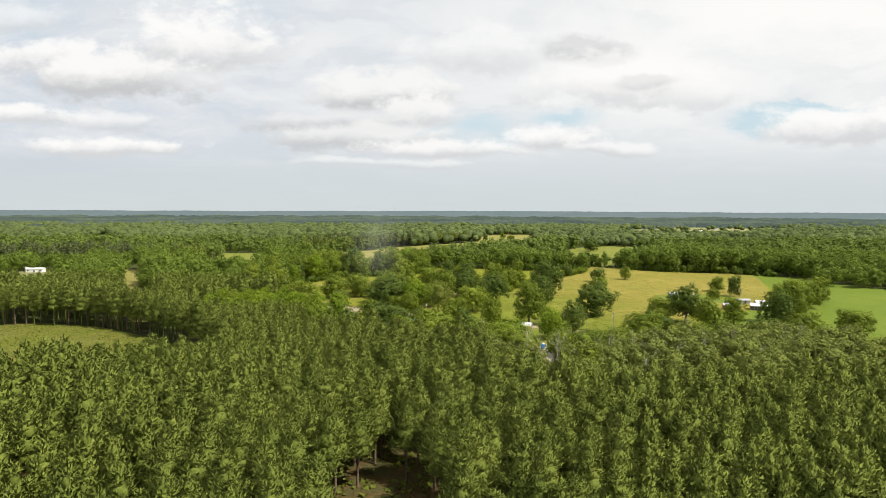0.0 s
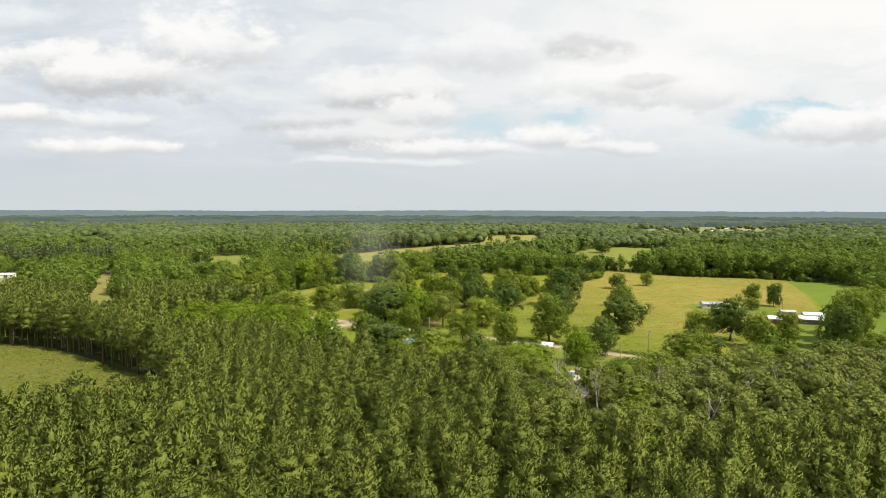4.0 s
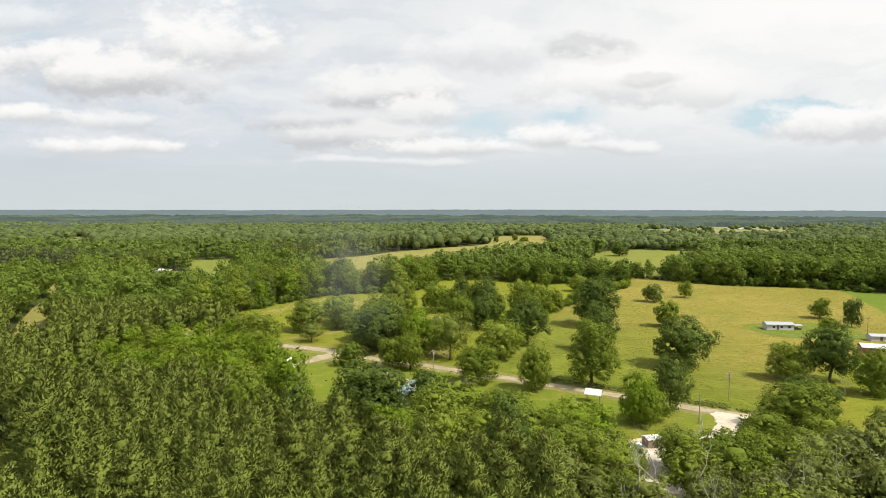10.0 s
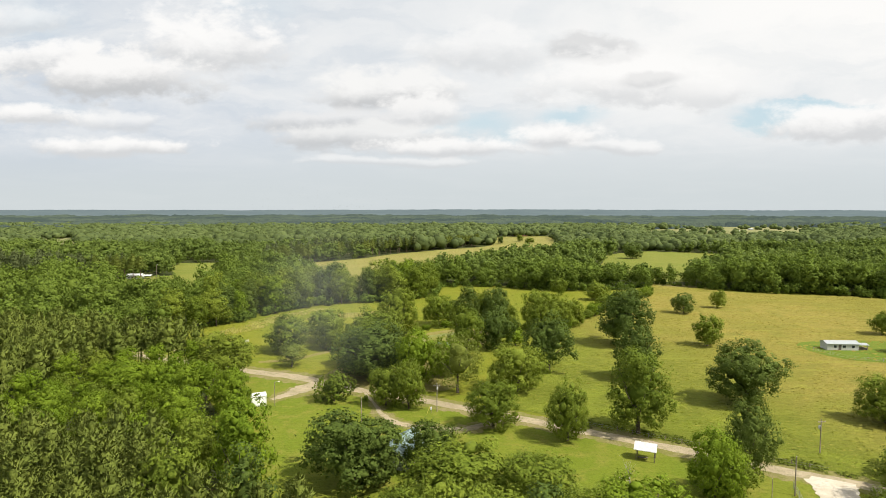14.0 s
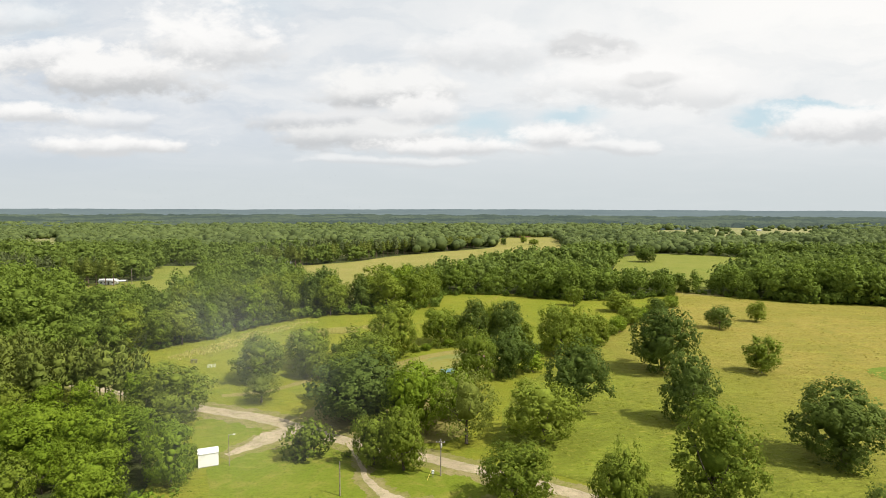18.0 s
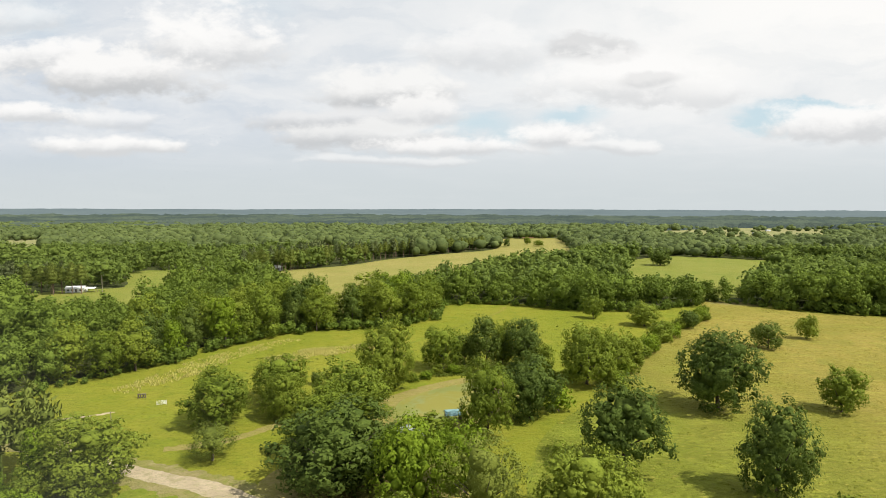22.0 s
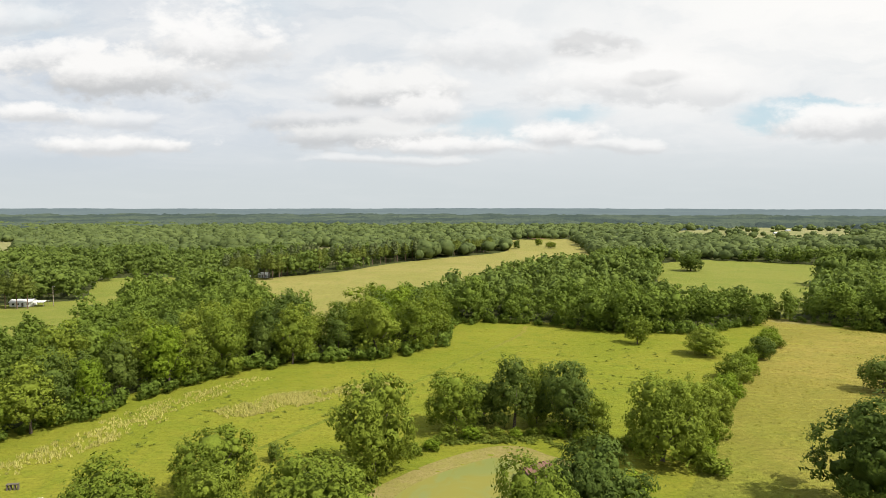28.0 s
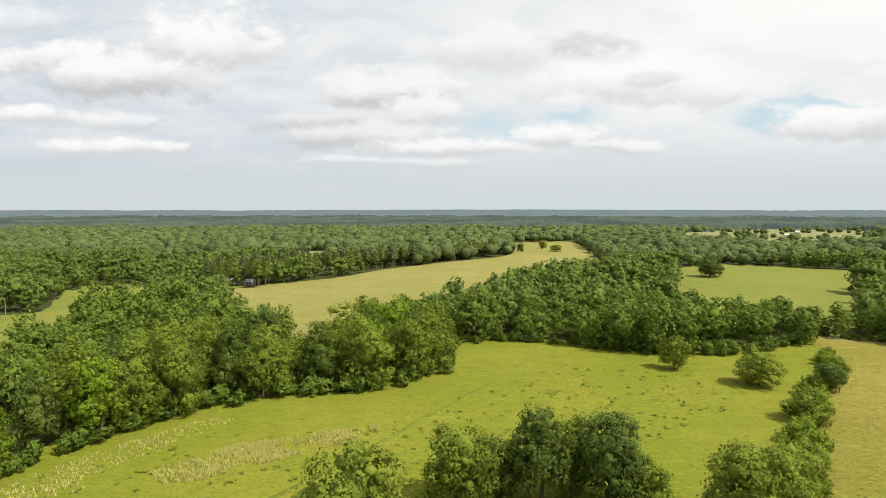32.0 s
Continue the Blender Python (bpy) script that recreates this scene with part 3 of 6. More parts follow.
def ribbon(name, line, widths, z, mat, label, category="road", edge=0.55):
    """A road or track along a line of the plan, with uneven edges."""
    pts = []
    ps = [Vector(p) for p in line]
    ps = [ps[0] * 2 - ps[1]] + ps + [ps[-1] * 2 - ps[-2]]
    ws = [widths[0]] + list(widths) + [widths[-1]]
    for i in range(1, len(ps) - 2):
        for s in range(24):
            t = s / 24
            p0, p1, p2, p3 = ps[i - 1:i + 3]
            q = 0.5 * ((2 * p1) + (p2 - p0) * t + (2 * p0 - 5 * p1 + 4 * p2 - p3) * t * t + (3 * p1 - p0 - 3 * p2 + p3) * t ** 3)
            pts.append((q, ws[i] + (ws[i + 1] - ws[i]) * t))
    bm = bmesh.new()
    rows = []
    for i, (q, wd) in enumerate(pts):
        d = (pts[min(i + 1, len(pts) - 1)][0] - pts[max(i - 1, 0)][0]).normalized()
        side = Vector((-d.y, d.x))
        row = []
        for k in range(5):
            f = k / 2 - 1
            off = wd / 2 * f + (edge * f * (noise.noise((q.x * 0.35, q.y * 0.35, f * 9)) + 0.7 * noise.noise((q.x * 1.3, q.y * 1.3, f * 5))) if abs(f) == 1 else 0)
            p = q + side * off
            row.append(bm.verts.new((p.x, p.y, z + (0.0 if abs(f) < 1 else -0.05) + 0.02 * (1 - abs(f)))))
        rows.append(row)
    for r0, r1 in zip(rows, rows[1:]):
        for k in range(4):
            bm.faces.new((r0[k], r1[k], r1[k + 1], r0[k + 1]))
    bmesh.ops.recalc_face_normals(bm, faces=bm.faces)
    if sum(fc.normal.z for fc in bm.faces) < 0:
        bmesh.ops.reverse_faces(bm, faces=bm.faces)
    return tagged(part(name, bm, mat), label, category, kind="structure")


MEADOW_OUT = [(x + 7 * (x - 40) / math.hypot(x - 40, y - 320), y + 7 * (y - 320) / math.hypot(x - 40, y - 320)) for x, y in CENTRAL]
sheet("meadow", MEADOW_OUT, 0.03, MEADOW, "rough yellow-green meadow grass between the woods", rough=1.5)
BIG_HAY = [(70, 208), (58, 216), (40, 225), (20, 238), (6, 248), (6, 270), (15, 296), (33, 320), (56, 360), (80, 394), (104, 423), (118, 464), (140, 441), (165, 425), (212, 410),
           (190, 345), (164, 292), (148, 268), (115, 258), (94, 237)]
sheet("hay_field", BIG_HAY, 0.07, HAY, "wide tan and ochre hay field dotted with oaks", rough=1.5)
sheet("pasture", [(215, 410), (236, 392), (252, 340), (332, 310), (332, 290), (296, 240), (190, 201), (118, 193), (100, 215), (118, 254), (150, 266), (166, 291), (192, 345)], 0.06, GREEN_PASTURE, "green pasture beside the hay field", rough=1.0)
sheet("left_yard", LEFT_YARD, 0.05, PALE_FAR, "pale yard in the far woods", rough=1.5)
LAWN_AREA = [(-57, 271), (-40, 268), (-26, 262), (-10, 252), (2, 245), (12, 239), (24, 232), (40, 222), (56, 210), (54, 195), (48, 188), (40, 200), (26, 192), (22, 180), (8, 179), (-21, 182), (-30, 195), (-38, 219), (-46, 241), (-57, 260)]
sheet("lawn", LAWN_AREA, 0.07, LAWN, "smooth mown bright green lawn", "lawn", rough=0.4)
sheet("clearing", CLEARING, 0.05, CLEAR_GRASS, "rough grassy clearing in the pines", rough=2.0)
sheet("far_hay_field", FAR_HAY, 0.05, TAN_FAR, "long tan hay field behind the tree line", rough=2.0)
sheet("far_pasture", GREEN_FAR, 0.05, PASTURE, "far green pasture among the woods", rough=2.0)
sheet("lane_clearing", LANE, 0.05, TAN_FAR, "grassy gap in the woods", rough=1.5)
sheet("farm_clearing", FARM, 0.05, PASTURE, "mown grass round the farm buildings", rough=1.5)
sheet("pale_fields", PALE, 1.5, PALE_FAR, "pale stubble fields in the distance", rough=4.0)
sheet("pale_field_left", LEFT_PALE, 0.6, PALE_FAR, "pale strip of field in the woods", rough=3.0)
sheet("small_hay_field", LEFT_HAY, 0.3, PALE_FAR, "small tan field beside the pine rows", rough=2.0)
sheet("pine_litter", [(-160, 20), (-160, 150), (-90, 160), (-66, 165), (-44, 205), (-31, 192), (-22, 179), (10, 176), (12, 126), (110, 126), (140, 20)], 0.02, LITTER, "rusty pine needle litter under the plantation", "ground", rough=2.0)
POND_LINE = [(-18, 300), (-18.5, 310), (-14, 317.5), (-7.5, 323), (-1, 327), (3, 325), (2.5, 319), (1.5, 312), (0, 303), (-8, 297)]
sheet("pond_bank", [(-22, 298), (-22.5, 312), (-17, 320), (-10, 326.5), (-2, 331.5), (4, 332), (9, 328.5), (12.5, 324), (10, 313), (3, 300), (-8, 294)], 0.08, BARE, "bare brown bank round the pond", "bank", rough=0.6)
sheet("pond", POND_LINE, 0.11, POND, "shallow green scum-covered pond", "pond", rough=0.6)
sheet("yard_soil", [(-38, 268), (-30, 262), (-10, 256), (-2, 262), (-6, 276), (-14, 290), (-30, 286)], 0.10, BARE, "trodden brown soil under the yard trees", "ground", rough=1.2)
sheet("gravel_yard", [(29.5, 172), (28, 180), (28.5, 188), (30, 193), (36, 196), (41, 195.5), (41, 190), (37.5, 184), (34.5, 172)], 0.10, GRAVEL, "pale gravel yard beside the woods", "ground", rough=0.8)
sheet("soil_patch", [(118, 455), (126, 462), (138, 458), (150, 446), (138, 447)], 0.10, BARE, "patch of bare red soil at the field corner", "ground", rough=1.0)
ROAD_LINE = [(-120, 300), (-80, 283), (-57, 273), (-47, 269.5), (-38, 264.5), (-26, 257), (-11, 250), (-1, 244.5), (11, 238), (20, 232.5), (37, 223), (54, 212.5), (66, 206), (90, 190), (150, 150)]
ribbon("road_verge", ROAD_LINE, [7.2, 7.6, 8.6, 9.4, 9.2, 8, 7.4, 7.2, 7.2, 7.2, 7.2, 7.2, 7.4, 7, 7], 0.12, WORN, "worn grass verge of the dirt road", "verge", 1.3)
ribbon("loop_verge", [(-25.5, 257), (-21.5, 247.5), (-18.5, 239.5), (-14, 234.3), (-8, 232), (-1.5, 231.6), (4.5, 235), (9, 238.5)], [1.6, 2.4, 4.0, 5.0, 5.2, 5.0, 4.6, 4.0], 0.145, WORN, "worn grass along the dirt loop", "verge", 1.4)
ribbon("side_verge", [(-36, 264), (-39.5, 257.5), (-43.3, 253), (-46.5, 248.5)], [9.5, 9.5, 6.6, 3.4], 0.145, WORN, "worn grass along the shed track", "verge", 1.5)
ribbon("dirt_road", ROAD_LINE, [4, 4.4, 5.6, 6.4, 6.2, 5.2, 4.8, 4.8, 4.8, 4.8, 4.8, 4.8, 5, 4.8, 4.8], 0.14, DIRT, "tan packed-dirt road past the yard", "road", 0.9)
ribbon("loop_track", [(-25.5, 257), (-21.5, 247.5), (-18.5, 239.5), (-14, 234.3), (-8, 232), (-1.5, 231.6), (4.5, 235), (9, 238.5)], [0.8, 1.0, 1.8, 2.9, 3.2, 3.0, 2.8, 2.6], 0.17, DIRT, "worn dirt loop through the lawn", "track", 0.9)
ribbon("side_track", [(-36.5, 264.5), (-40, 258), (-43.3, 253.2), (-46, 249.5)], [6.0, 6.2, 4.2, 2.0], 0.17, DIRT, "worn dirt track to the shed", "track", 1.2)
ribbon("gravel_drive", [(59.8, 209.5), (56.8, 204), (53.2, 199), (48.5, 194.5), (41, 192)], [8.5, 5.2, 4.4, 4.0, 3.6], 0.18, GRAVEL, "bright gravel drive off the road", "driveway")
ribbon("meadow_track", [(-110, 292), (-95, 297), (-87, 300), (-80, 304)], [1.4, 1.5, 1.4, 0.6], 0.10, DIRT, "pale worn track in the meadow", "track")
ribbon("yard_track", [(-60, 284), (-50, 288), (-43, 296), (-38, 303)], [2.6, 2.6, 2.4, 1.6], 0.10, BARE, "tan worn track under the trees", "track")
ribbon("mown_track", [(-45, 330), (10, 420), (20, 446)], [1.4, 1.4, 1.4], 0.08, HAY, "faint mown strip across the meadow", "track")


# ---- trees ----
def unit(v):
    return v / np.maximum(np.linalg.norm(v, axis=1, keepdims=True), 1e-9)


def cards(r, centres, normals, size, jitter=0.6, stretch=1.0):
    """Small three-cornered leaf clumps, facing roughly along the normals."""
    n = len(centres)
    nn = unit(normals + r.normal(0, jitter, (n, 3)))
    a = unit(np.cross(nn, unit(r.normal(0, 1, (n, 3)))))
    b = np.cross(nn, a)
    s = (size * r.uniform(0.6, 1.4, n))[:, None] * 0.62
    c = np.stack([a * stretch, -a * 0.5 + b * 0.87, -a * 0.5 - b * 0.87], 1) * s[:, None]
    c = c * (1 + r.uniform(-0.3, 0.3, (n, 3, 1)))
    v = (centres[:, None] + c).reshape(-1, 3)
    return v, np.arange(n * 3).reshape(-1, 3)


NONE4 = np.zeros((0, 4), int)
T = (1 + 5 ** 0.5) / 2
ICO_V = unit(np.array([(-1, T, 0), (1, T, 0), (-1, -T, 0), (1, -T, 0), (0, -1, T), (0, 1, T), (0, -1, -T), (0, 1, -T), (T, 0, -1), (T, 0, 1), (-T, 0, -1), (-T, 0, 1)], float))
_d = np.linalg.norm(ICO_V[:, None] - ICO_V[None], axis=2)
ICO_F = np.array([(i, j, k) if np.dot(np.cross(ICO_V[j] - ICO_V[i], ICO_V[k] - ICO_V[i]), ICO_V[i]) > 0 else (i, k, j)
                  for i in range(12) for j in range(i + 1, 12) for k in range(j + 1, 12) if _d[i, j] < 1.2 and _d[j, k] < 1.2 and _d[i, k] < 1.2])


def sphere_points(r, n, lowest=-1.0):
    z = r.uniform(lowest, 1, n)
    p = r.uniform(0, math.tau, n)
    s = np.sqrt(1 - z * z)
    return np.stack([s * np.cos(p), s * np.sin(p), z], 1)


def blades(r, centres, ways, length, width):
    """Long narrow tufts that point along the ways."""
    n = len(centres)
    d = unit(ways)
    a = unit(np.cross(d, unit(r.normal(0, 1, (n, 3)))))
    s = r.uniform(0.65, 1.3, (n, 1))
    k = a * width * s * 0.5
    v = np.stack([centres - k, centres + k, centres + d * length * s], 1).reshape(-1, 3)
    return v, np.arange(n * 3).reshape(-1, 3)


def soft_normals(v, puff, whole, share=0.20):
    """Normals for leaf clumps that follow the swell of the bough and of the crown, with a little of each leaf's own tilt."""
    own = np.repeat(unit(np.cross(v[1::3] - v[0::3], v[2::3] - v[0::3])), 3, 0)
    return unit(np.repeat(unit(puff), 3, 0) * 0.75 + np.repeat(unit(whole), 3, 0) * 0.30 + own * share)


def crown(seed, high, wide, lobes, count, size, base=0.03, lean=0.10, ragged=1.0, core=0.42, top=0.15, lump=(0.10, 0.23)):
    """A broadleaf crown: lobes of leaf clumps round small cores. Gives (verts, quads, tris, normals)."""
    r = np.random.default_rng(seed)
    mid, half = high * (1 + base) / 2, high * (1 - base) / 2
    d = sphere_points(r, lobes, -0.97)
    rad = wide * r.uniform(*lump, lobes)
    swell = np.array([noise.noise((a * 1.25 + seed * 1.7, b * 1.25, e * 1.25)) for a, b, e in d])
    reach = r.uniform(0.80, 1.06, lobes) ** ragged * np.clip(1 + 0.40 * swell, 0.66, 1.18)
    side = np.hypot(d[:, 0], d[:, 1]) ** np.where(d[:, 2] < 0, 0.45, 0.75) / np.maximum(np.hypot(d[:, 0], d[:, 1]), 0.05)
    taper = (1 - top * np.clip(d[:, 2], 0, 1)) * side
    c = np.stack([d[:, 0] * (wide / 2 - rad * 0.8) * reach * taper, d[:, 1] * (wide / 2 - rad * 0.8) * reach * taper, mid + d[:, 2] * (half - rad * 0.8) * reach], 1)
    c[:, 2] = np.maximum(c[:, 2], high * base + rad * 0.55)
    c = np.concatenate([c, [[0, 0, mid * 0.9], [0, 0, mid + half * 0.35]]])
    rad = np.concatenate([rad, [min(wide, high) * 0.32, min(wide, high) * 0.26]])
    c[:, :2] += r.normal(0, lean, 2) * high * 0.1 * ((c[:, 2:] / high) - 0.4)
    area = rad ** 2
    pick = r.choice(len(c), int(count * 2.4), p=area / area.sum())
    tufts_each = 11
    way = sphere_points(r, len(c) * tufts_each)[pick * tufts_each + r.integers(0, tufts_each, len(pick))]
    own = sphere_points(r, len(pick))
    n = unit(way * 0.80 + own * 0.34)
    wob = r.uniform(0.86, 1.10, len(pick))[:, None] * np.maximum(np.linalg.norm(way * 0.80 + own * 0.34, axis=1, keepdims=True), 0.72)
    sprig = r.uniform(0, 1, len(pick)) < 0.16
    wob[sprig] *= r.uniform(1.0, 1.25, (int(sprig.sum()), 1))
    tall = r.uniform(0.72, 1.15, len(c))
    p = c[pick] + n * rad[pick][:, None] * wob * 1.13 * np.stack([np.ones(len(pick)), np.ones(len(pick)), tall[pick]], 1)
    keep = np.ones(len(p), bool)
    for j in range(len(c)):
        gap = np.linalg.norm((p - c[j]) / [1, 1, 0.9], axis=1)
        keep &= (gap > rad[j] * 0.80) | (pick == j)
    keep &= p[:, 2] > 0.25
    p, n, own = p[keep][:count], n[keep][:count], own[keep][:count]
    v, q = cards(r, p, n + own * 0.5 + [0, 0, 0.2], size, 0.45)
    nv = [soft_normals(v, n * 0.6 + own * 0.75, (p - [0, 0, mid]) / [wide / 2, wide / 2, half])]
    cv, ct = [], []
    for j in range(len(c)):
        fill = 0.78 if j >= lobes else core
        cv.append(c[j] * [0.94, 0.94, 1] + ICO_V * [1, 1, tall[j]] * rad[j] * fill * r.uniform(0.62, 1.12, (12, 1)))
        ct.append(ICO_F + len(v) + 12 * j)
        nv.append(ICO_V)
    return np.concatenate([v] + cv), NONE4, np.concatenate([q] + ct), np.concatenate(nv)


ICO2 = bmesh.new()
bmesh.ops.create_icosphere(ICO2, subdivisions=2, radius=1.0)
ICO2_V = np.array([tuple(v.co) for v in ICO2.verts])
ICO2_F = np.array([[v.index for v in f.verts] for f in ICO2.faces])
ICO2.free()


def clump_tree(seed, high, wide, count, size, fine=True):
    """A far tree: a lumpy core and a few large clumps."""
    r = np.random.default_rng(seed)
    n = sphere_points(r, count, -0.2)
    half = np.array([wide / 2, wide / 2, high * 0.5])
    v, q = cards(r, n * half * 0.88 * r.uniform(0.85, 1.08, (count, 1)) + [0, 0, high * 0.5], n, size, 0.4)
    base_v, base_f = (ICO2_V, ICO2_F) if fine else (ICO_V, ICO_F)
    lump = np.array([1 + 0.34 * noise.noise((x * 2.1 + seed * 3.7, y * 2.1, z * 2.1)) for x, y, z in base_v])[:, None]
    cv = base_v * half * 0.92 * lump * r.uniform(0.9, 1.06, (len(base_v), 1)) + [0, 0, high * 0.5]
    return np.concatenate([v, cv]), NONE4, np.concatenate([q, base_f + len(v)]), np.concatenate([soft_normals(v, n, n), base_v])


def limbs(seed, high, wide, thick, base=0.2, branches=6):
    """Trunk and main limbs of a broadleaf tree."""
    r = np.random.default_rng(seed)
    fork = high * r.uniform(base, base + 0.1)
    bend = r.normal(0, 0.02, 2) * high
    pieces = [tube([(0, 0, -0.3), (0, 0, 0.25), (bend[0] * 0.4, bend[1] * 0.4, fork * 0.6), (bend[0], bend[1], fork), (bend[0] * 1.5, bend[1] * 1.5, high * 0.62)],
                   [thick * 1.7, thick * 1.15, thick, thick * 0.85, thick * 0.3], 7)]
    for k in range(branches):
        a = math.tau * (k + r.uniform(-0.3, 0.3)) / branches
        s = Vector((bend[0], bend[1], fork * r.uniform(0.85, 1.3)))
        e = Vector((math.cos(a) * wide * 0.32, math.sin(a) * wide * 0.32, high * r.uniform(0.45, 0.75)))
        m = s.lerp(e, 0.5) + Vector((0, 0, -high * 0.03))
        pieces.append(tube([s, m, e], [thick * 0.5, thick * 0.33, thick * 0.12], 5))
    return merge(pieces)


def pine_crown(seed, high, wide, whorls, per, size, base=0.36, slim=0.30):
    """A pine crown: whorls of boughs that end in upturned tufts of needles, widest low down, to a blunt leader."""
    r = np.random.default_rng(seed)
    c, rad = [], []
    turn = r.uniform(0, math.tau)
    for k in range(whorls):
        f = (k + 0.35) / whorls
        full = max(0.18, min(1.0, 0.80 + 1.5 * f) * (1 - f ** 2.5) ** 0.75)
        boughs = max(3, round(2.5 + 4.0 * full))
        turn += 0.9
        for b in range(boughs):
            a = turn + math.tau * (b + r.uniform(-0.3, 0.3)) / boughs
            z = high * (base + (0.95 - base) * f) + r.normal(0, 0.022) * high
            s = wide * (0.10 + 0.09 * full) * r.uniform(0.7, 1.25)
            out = wide / 2 * full * r.uniform(0.70, 1.12) - s * 0.6
            c.append((math.cos(a) * out, math.sin(a) * out, z))
            rad.append(s)
    c.append((0, 0, high * 0.95))
    rad.append(wide * 0.10)
    c, rad = np.array(c), np.array(rad)
    pick = np.repeat(np.arange(len(c)), per)
    n = sphere_points(r, len(pick), -0.5)
    p = c[pick] + n * rad[pick][:, None] * r.uniform(0.25, 0.95, (len(pick), 1)) * [1, 1, 0.9]
    v, q = blades(r, p, n * 0.7 + [0, 0, 0.55] + r.normal(0, 0.3, (len(pick), 3)), size, size * slim)
    axis = np.stack([p[:, 0], p[:, 1], np.full(len(p), wide * 0.25)], 1)
    nv = [soft_normals(v, n * 0.55 + unit(axis) * 0.7 + [0, 0, 0.2], axis, 0.12)]
    cv, ct = [], []
    for k, (h, wd) in enumerate(((0.12, 0.34), (0.36, 0.34), (0.60, 0.25), (0.80, 0.13))):
        cv.append(ICO_V * [wide * wd, wide * wd, high * (0.95 - base) * 0.17] * r.uniform(0.7, 1.1, (12, 1)) + [0, 0, high * (base + (0.95 - base) * h)])
        ct.append(ICO_F + len(v) + 12 * k)
        nv.append(unit(ICO_V * [1, 1, 0.5]))
    return np.concatenate([v] + cv), NONE4, np.concatenate([q] + ct), np.concatenate(nv)


def tree_kind(name, crown_data, trunk_data, leaf, bark, label, category, group):
    """A tree of one kind, built once, to be copied."""
    root = thing(name, 0, 0, -200, 0, label, category, group)
    under("trunk", raw_mesh("trunk", trunk_data[0], trunk_data[1], mats=[bark], smooth=True), root)
    v, q, t, nv = crown_data
    under("crown", raw_mesh("crown", v, q, t, mats=[leaf], smooth=True, normals=nv), root)
    return root


used = set()


def plant(kind, x, y, sx, sz, label="", group="", name=""):
    """Sets a copy of a kind of tree on the ground, turned at random."""
    m = pose(x, y, 0, 0, 0, random.uniform(0, 360)) @ Matrix.Diagonal((sx, sx, sz, 1))
    if kind not in used:
        used.add(kind)
        kind.matrix_basis = m
        ob = kind
    else:
        ob = copy_thing(kind, Matrix.Identity(4))
        ob.matrix_basis = m
    if name:
        ob.name = name
    return tagged(ob, label, group=group)


NEAR = {}
for key, leaf, seeds in (("oak", LEAF_DARK, 4), ("leafy", LEAF, 4), ("bright", LEAF_BRIGHT, 2)):
    NEAR[key] = [tree_kind("oak_tree" if key == "oak" else "broadleaf_tree", crown(31 * s + len(key), 14, 14, 34 + 3 * s, 8400, 0.38, 0.03 + 0.015 * s, 0.6, 1.4),
                           limbs(s + 5, 14, 14, 0.34), leaf, BARK, "rounded green field tree with a full leafy crown", "tree", "field trees") for s in range(seeds)]
NEAR["tall"] = [tree_kind("broadleaf_tree", crown(90 + s, 18, 12, 46, 7600, 0.35, 0.02, 0.6, 1.4, top=0.3), limbs(s + 25, 18, 12, 0.36), LEAF_DARK if s else LEAF, BARK,
                          "tall dark green tree with a narrow leafy crown", "tree", "field trees") for s in range(2)]
NEAR["small"] = [tree_kind("broadleaf_tree", crown(140 + s, 9, 9, 26, 4000, 0.32, 0.04, 0.6, 1.4), limbs(s + 35, 9, 9, 0.2), LEAF if s else LEAF_DARK, BARK,
                           "small rounded leafy tree standing in the grass", "tree", "field trees") for s in range(3)]
NEAR["dry"] = [tree_kind("thin_tree", crown(170 + s, 14, 13, 28, 4200, 0.30, 0.20, 0.6, 1.5, 0.2), limbs(s + 45, 14, 13, 0.30, 0.28, 9), LEAF_DRY, BARK,
                         "thin olive-green tree with sparse leaves and visible limbs", "tree", "field trees") for s in range(1)]
NEAR["bush"] = [tree_kind("bush", crown(190 + s, 5, 6.5, 14, 1150, 0.37, 0.0, 0.6, 1.4), limbs(s + 55, 5, 6, 0.12, 0.05, 7), (LEAF_BRIGHT, LEAF, LEAF)[s], BARK,
                          "dense rounded green bush", "bush", "bushes") for s in range(3)]
WOOD = [tree_kind("broadleaf_tree", crown(210 + s, 16.5, 12, 30, 3600, 0.42, 0.01, 0.6, 1.4, top=0.1 * s), limbs(s + 65, 16, 11, 0.28), (LEAF, LEAF_DARK, LEAF, LEAF_BRIGHT, LEAF, LEAF_DARK)[s], BARK,
                  "leafy tree at the edge of the woods", "tree", "trees of the woods") for s in range(6)]
SCRUB_KIND = [tree_kind("scrub_tree", crown(260 + s, 15, 11, 22, 2400, 0.46, 0.05, 0.6, 1.6, 0.4), limbs(s + 75, 15, 10, 0.24, 0.2, 9), (SCRUB_LEAF, LEAF_DRY, LEAF, SCRUB_LEAF)[s], BARK,
                        "scrubby young tree in the mixed woods", "tree", "scrub trees") for s in range(4)]
PINE = [tree_kind("pine_tree", pine_crown(300 + s, 14.5, 5.2 + 0.25 * s, 7 + s % 2, 52, 0.46, 0.40 + 0.02 * s, 0.36), tube([(0, 0, -0.3), (0, 0, 0.3), (0.1, 0, 6), (0, 0.05, 13.6)], [0.26, 0.2, 0.16, 0.04], 6),
                  NEEDLE, BARK_PINE, "plantation pine with a straight bare trunk and olive-green needles", "pine tree", "plantation pines") for s in range(5)]

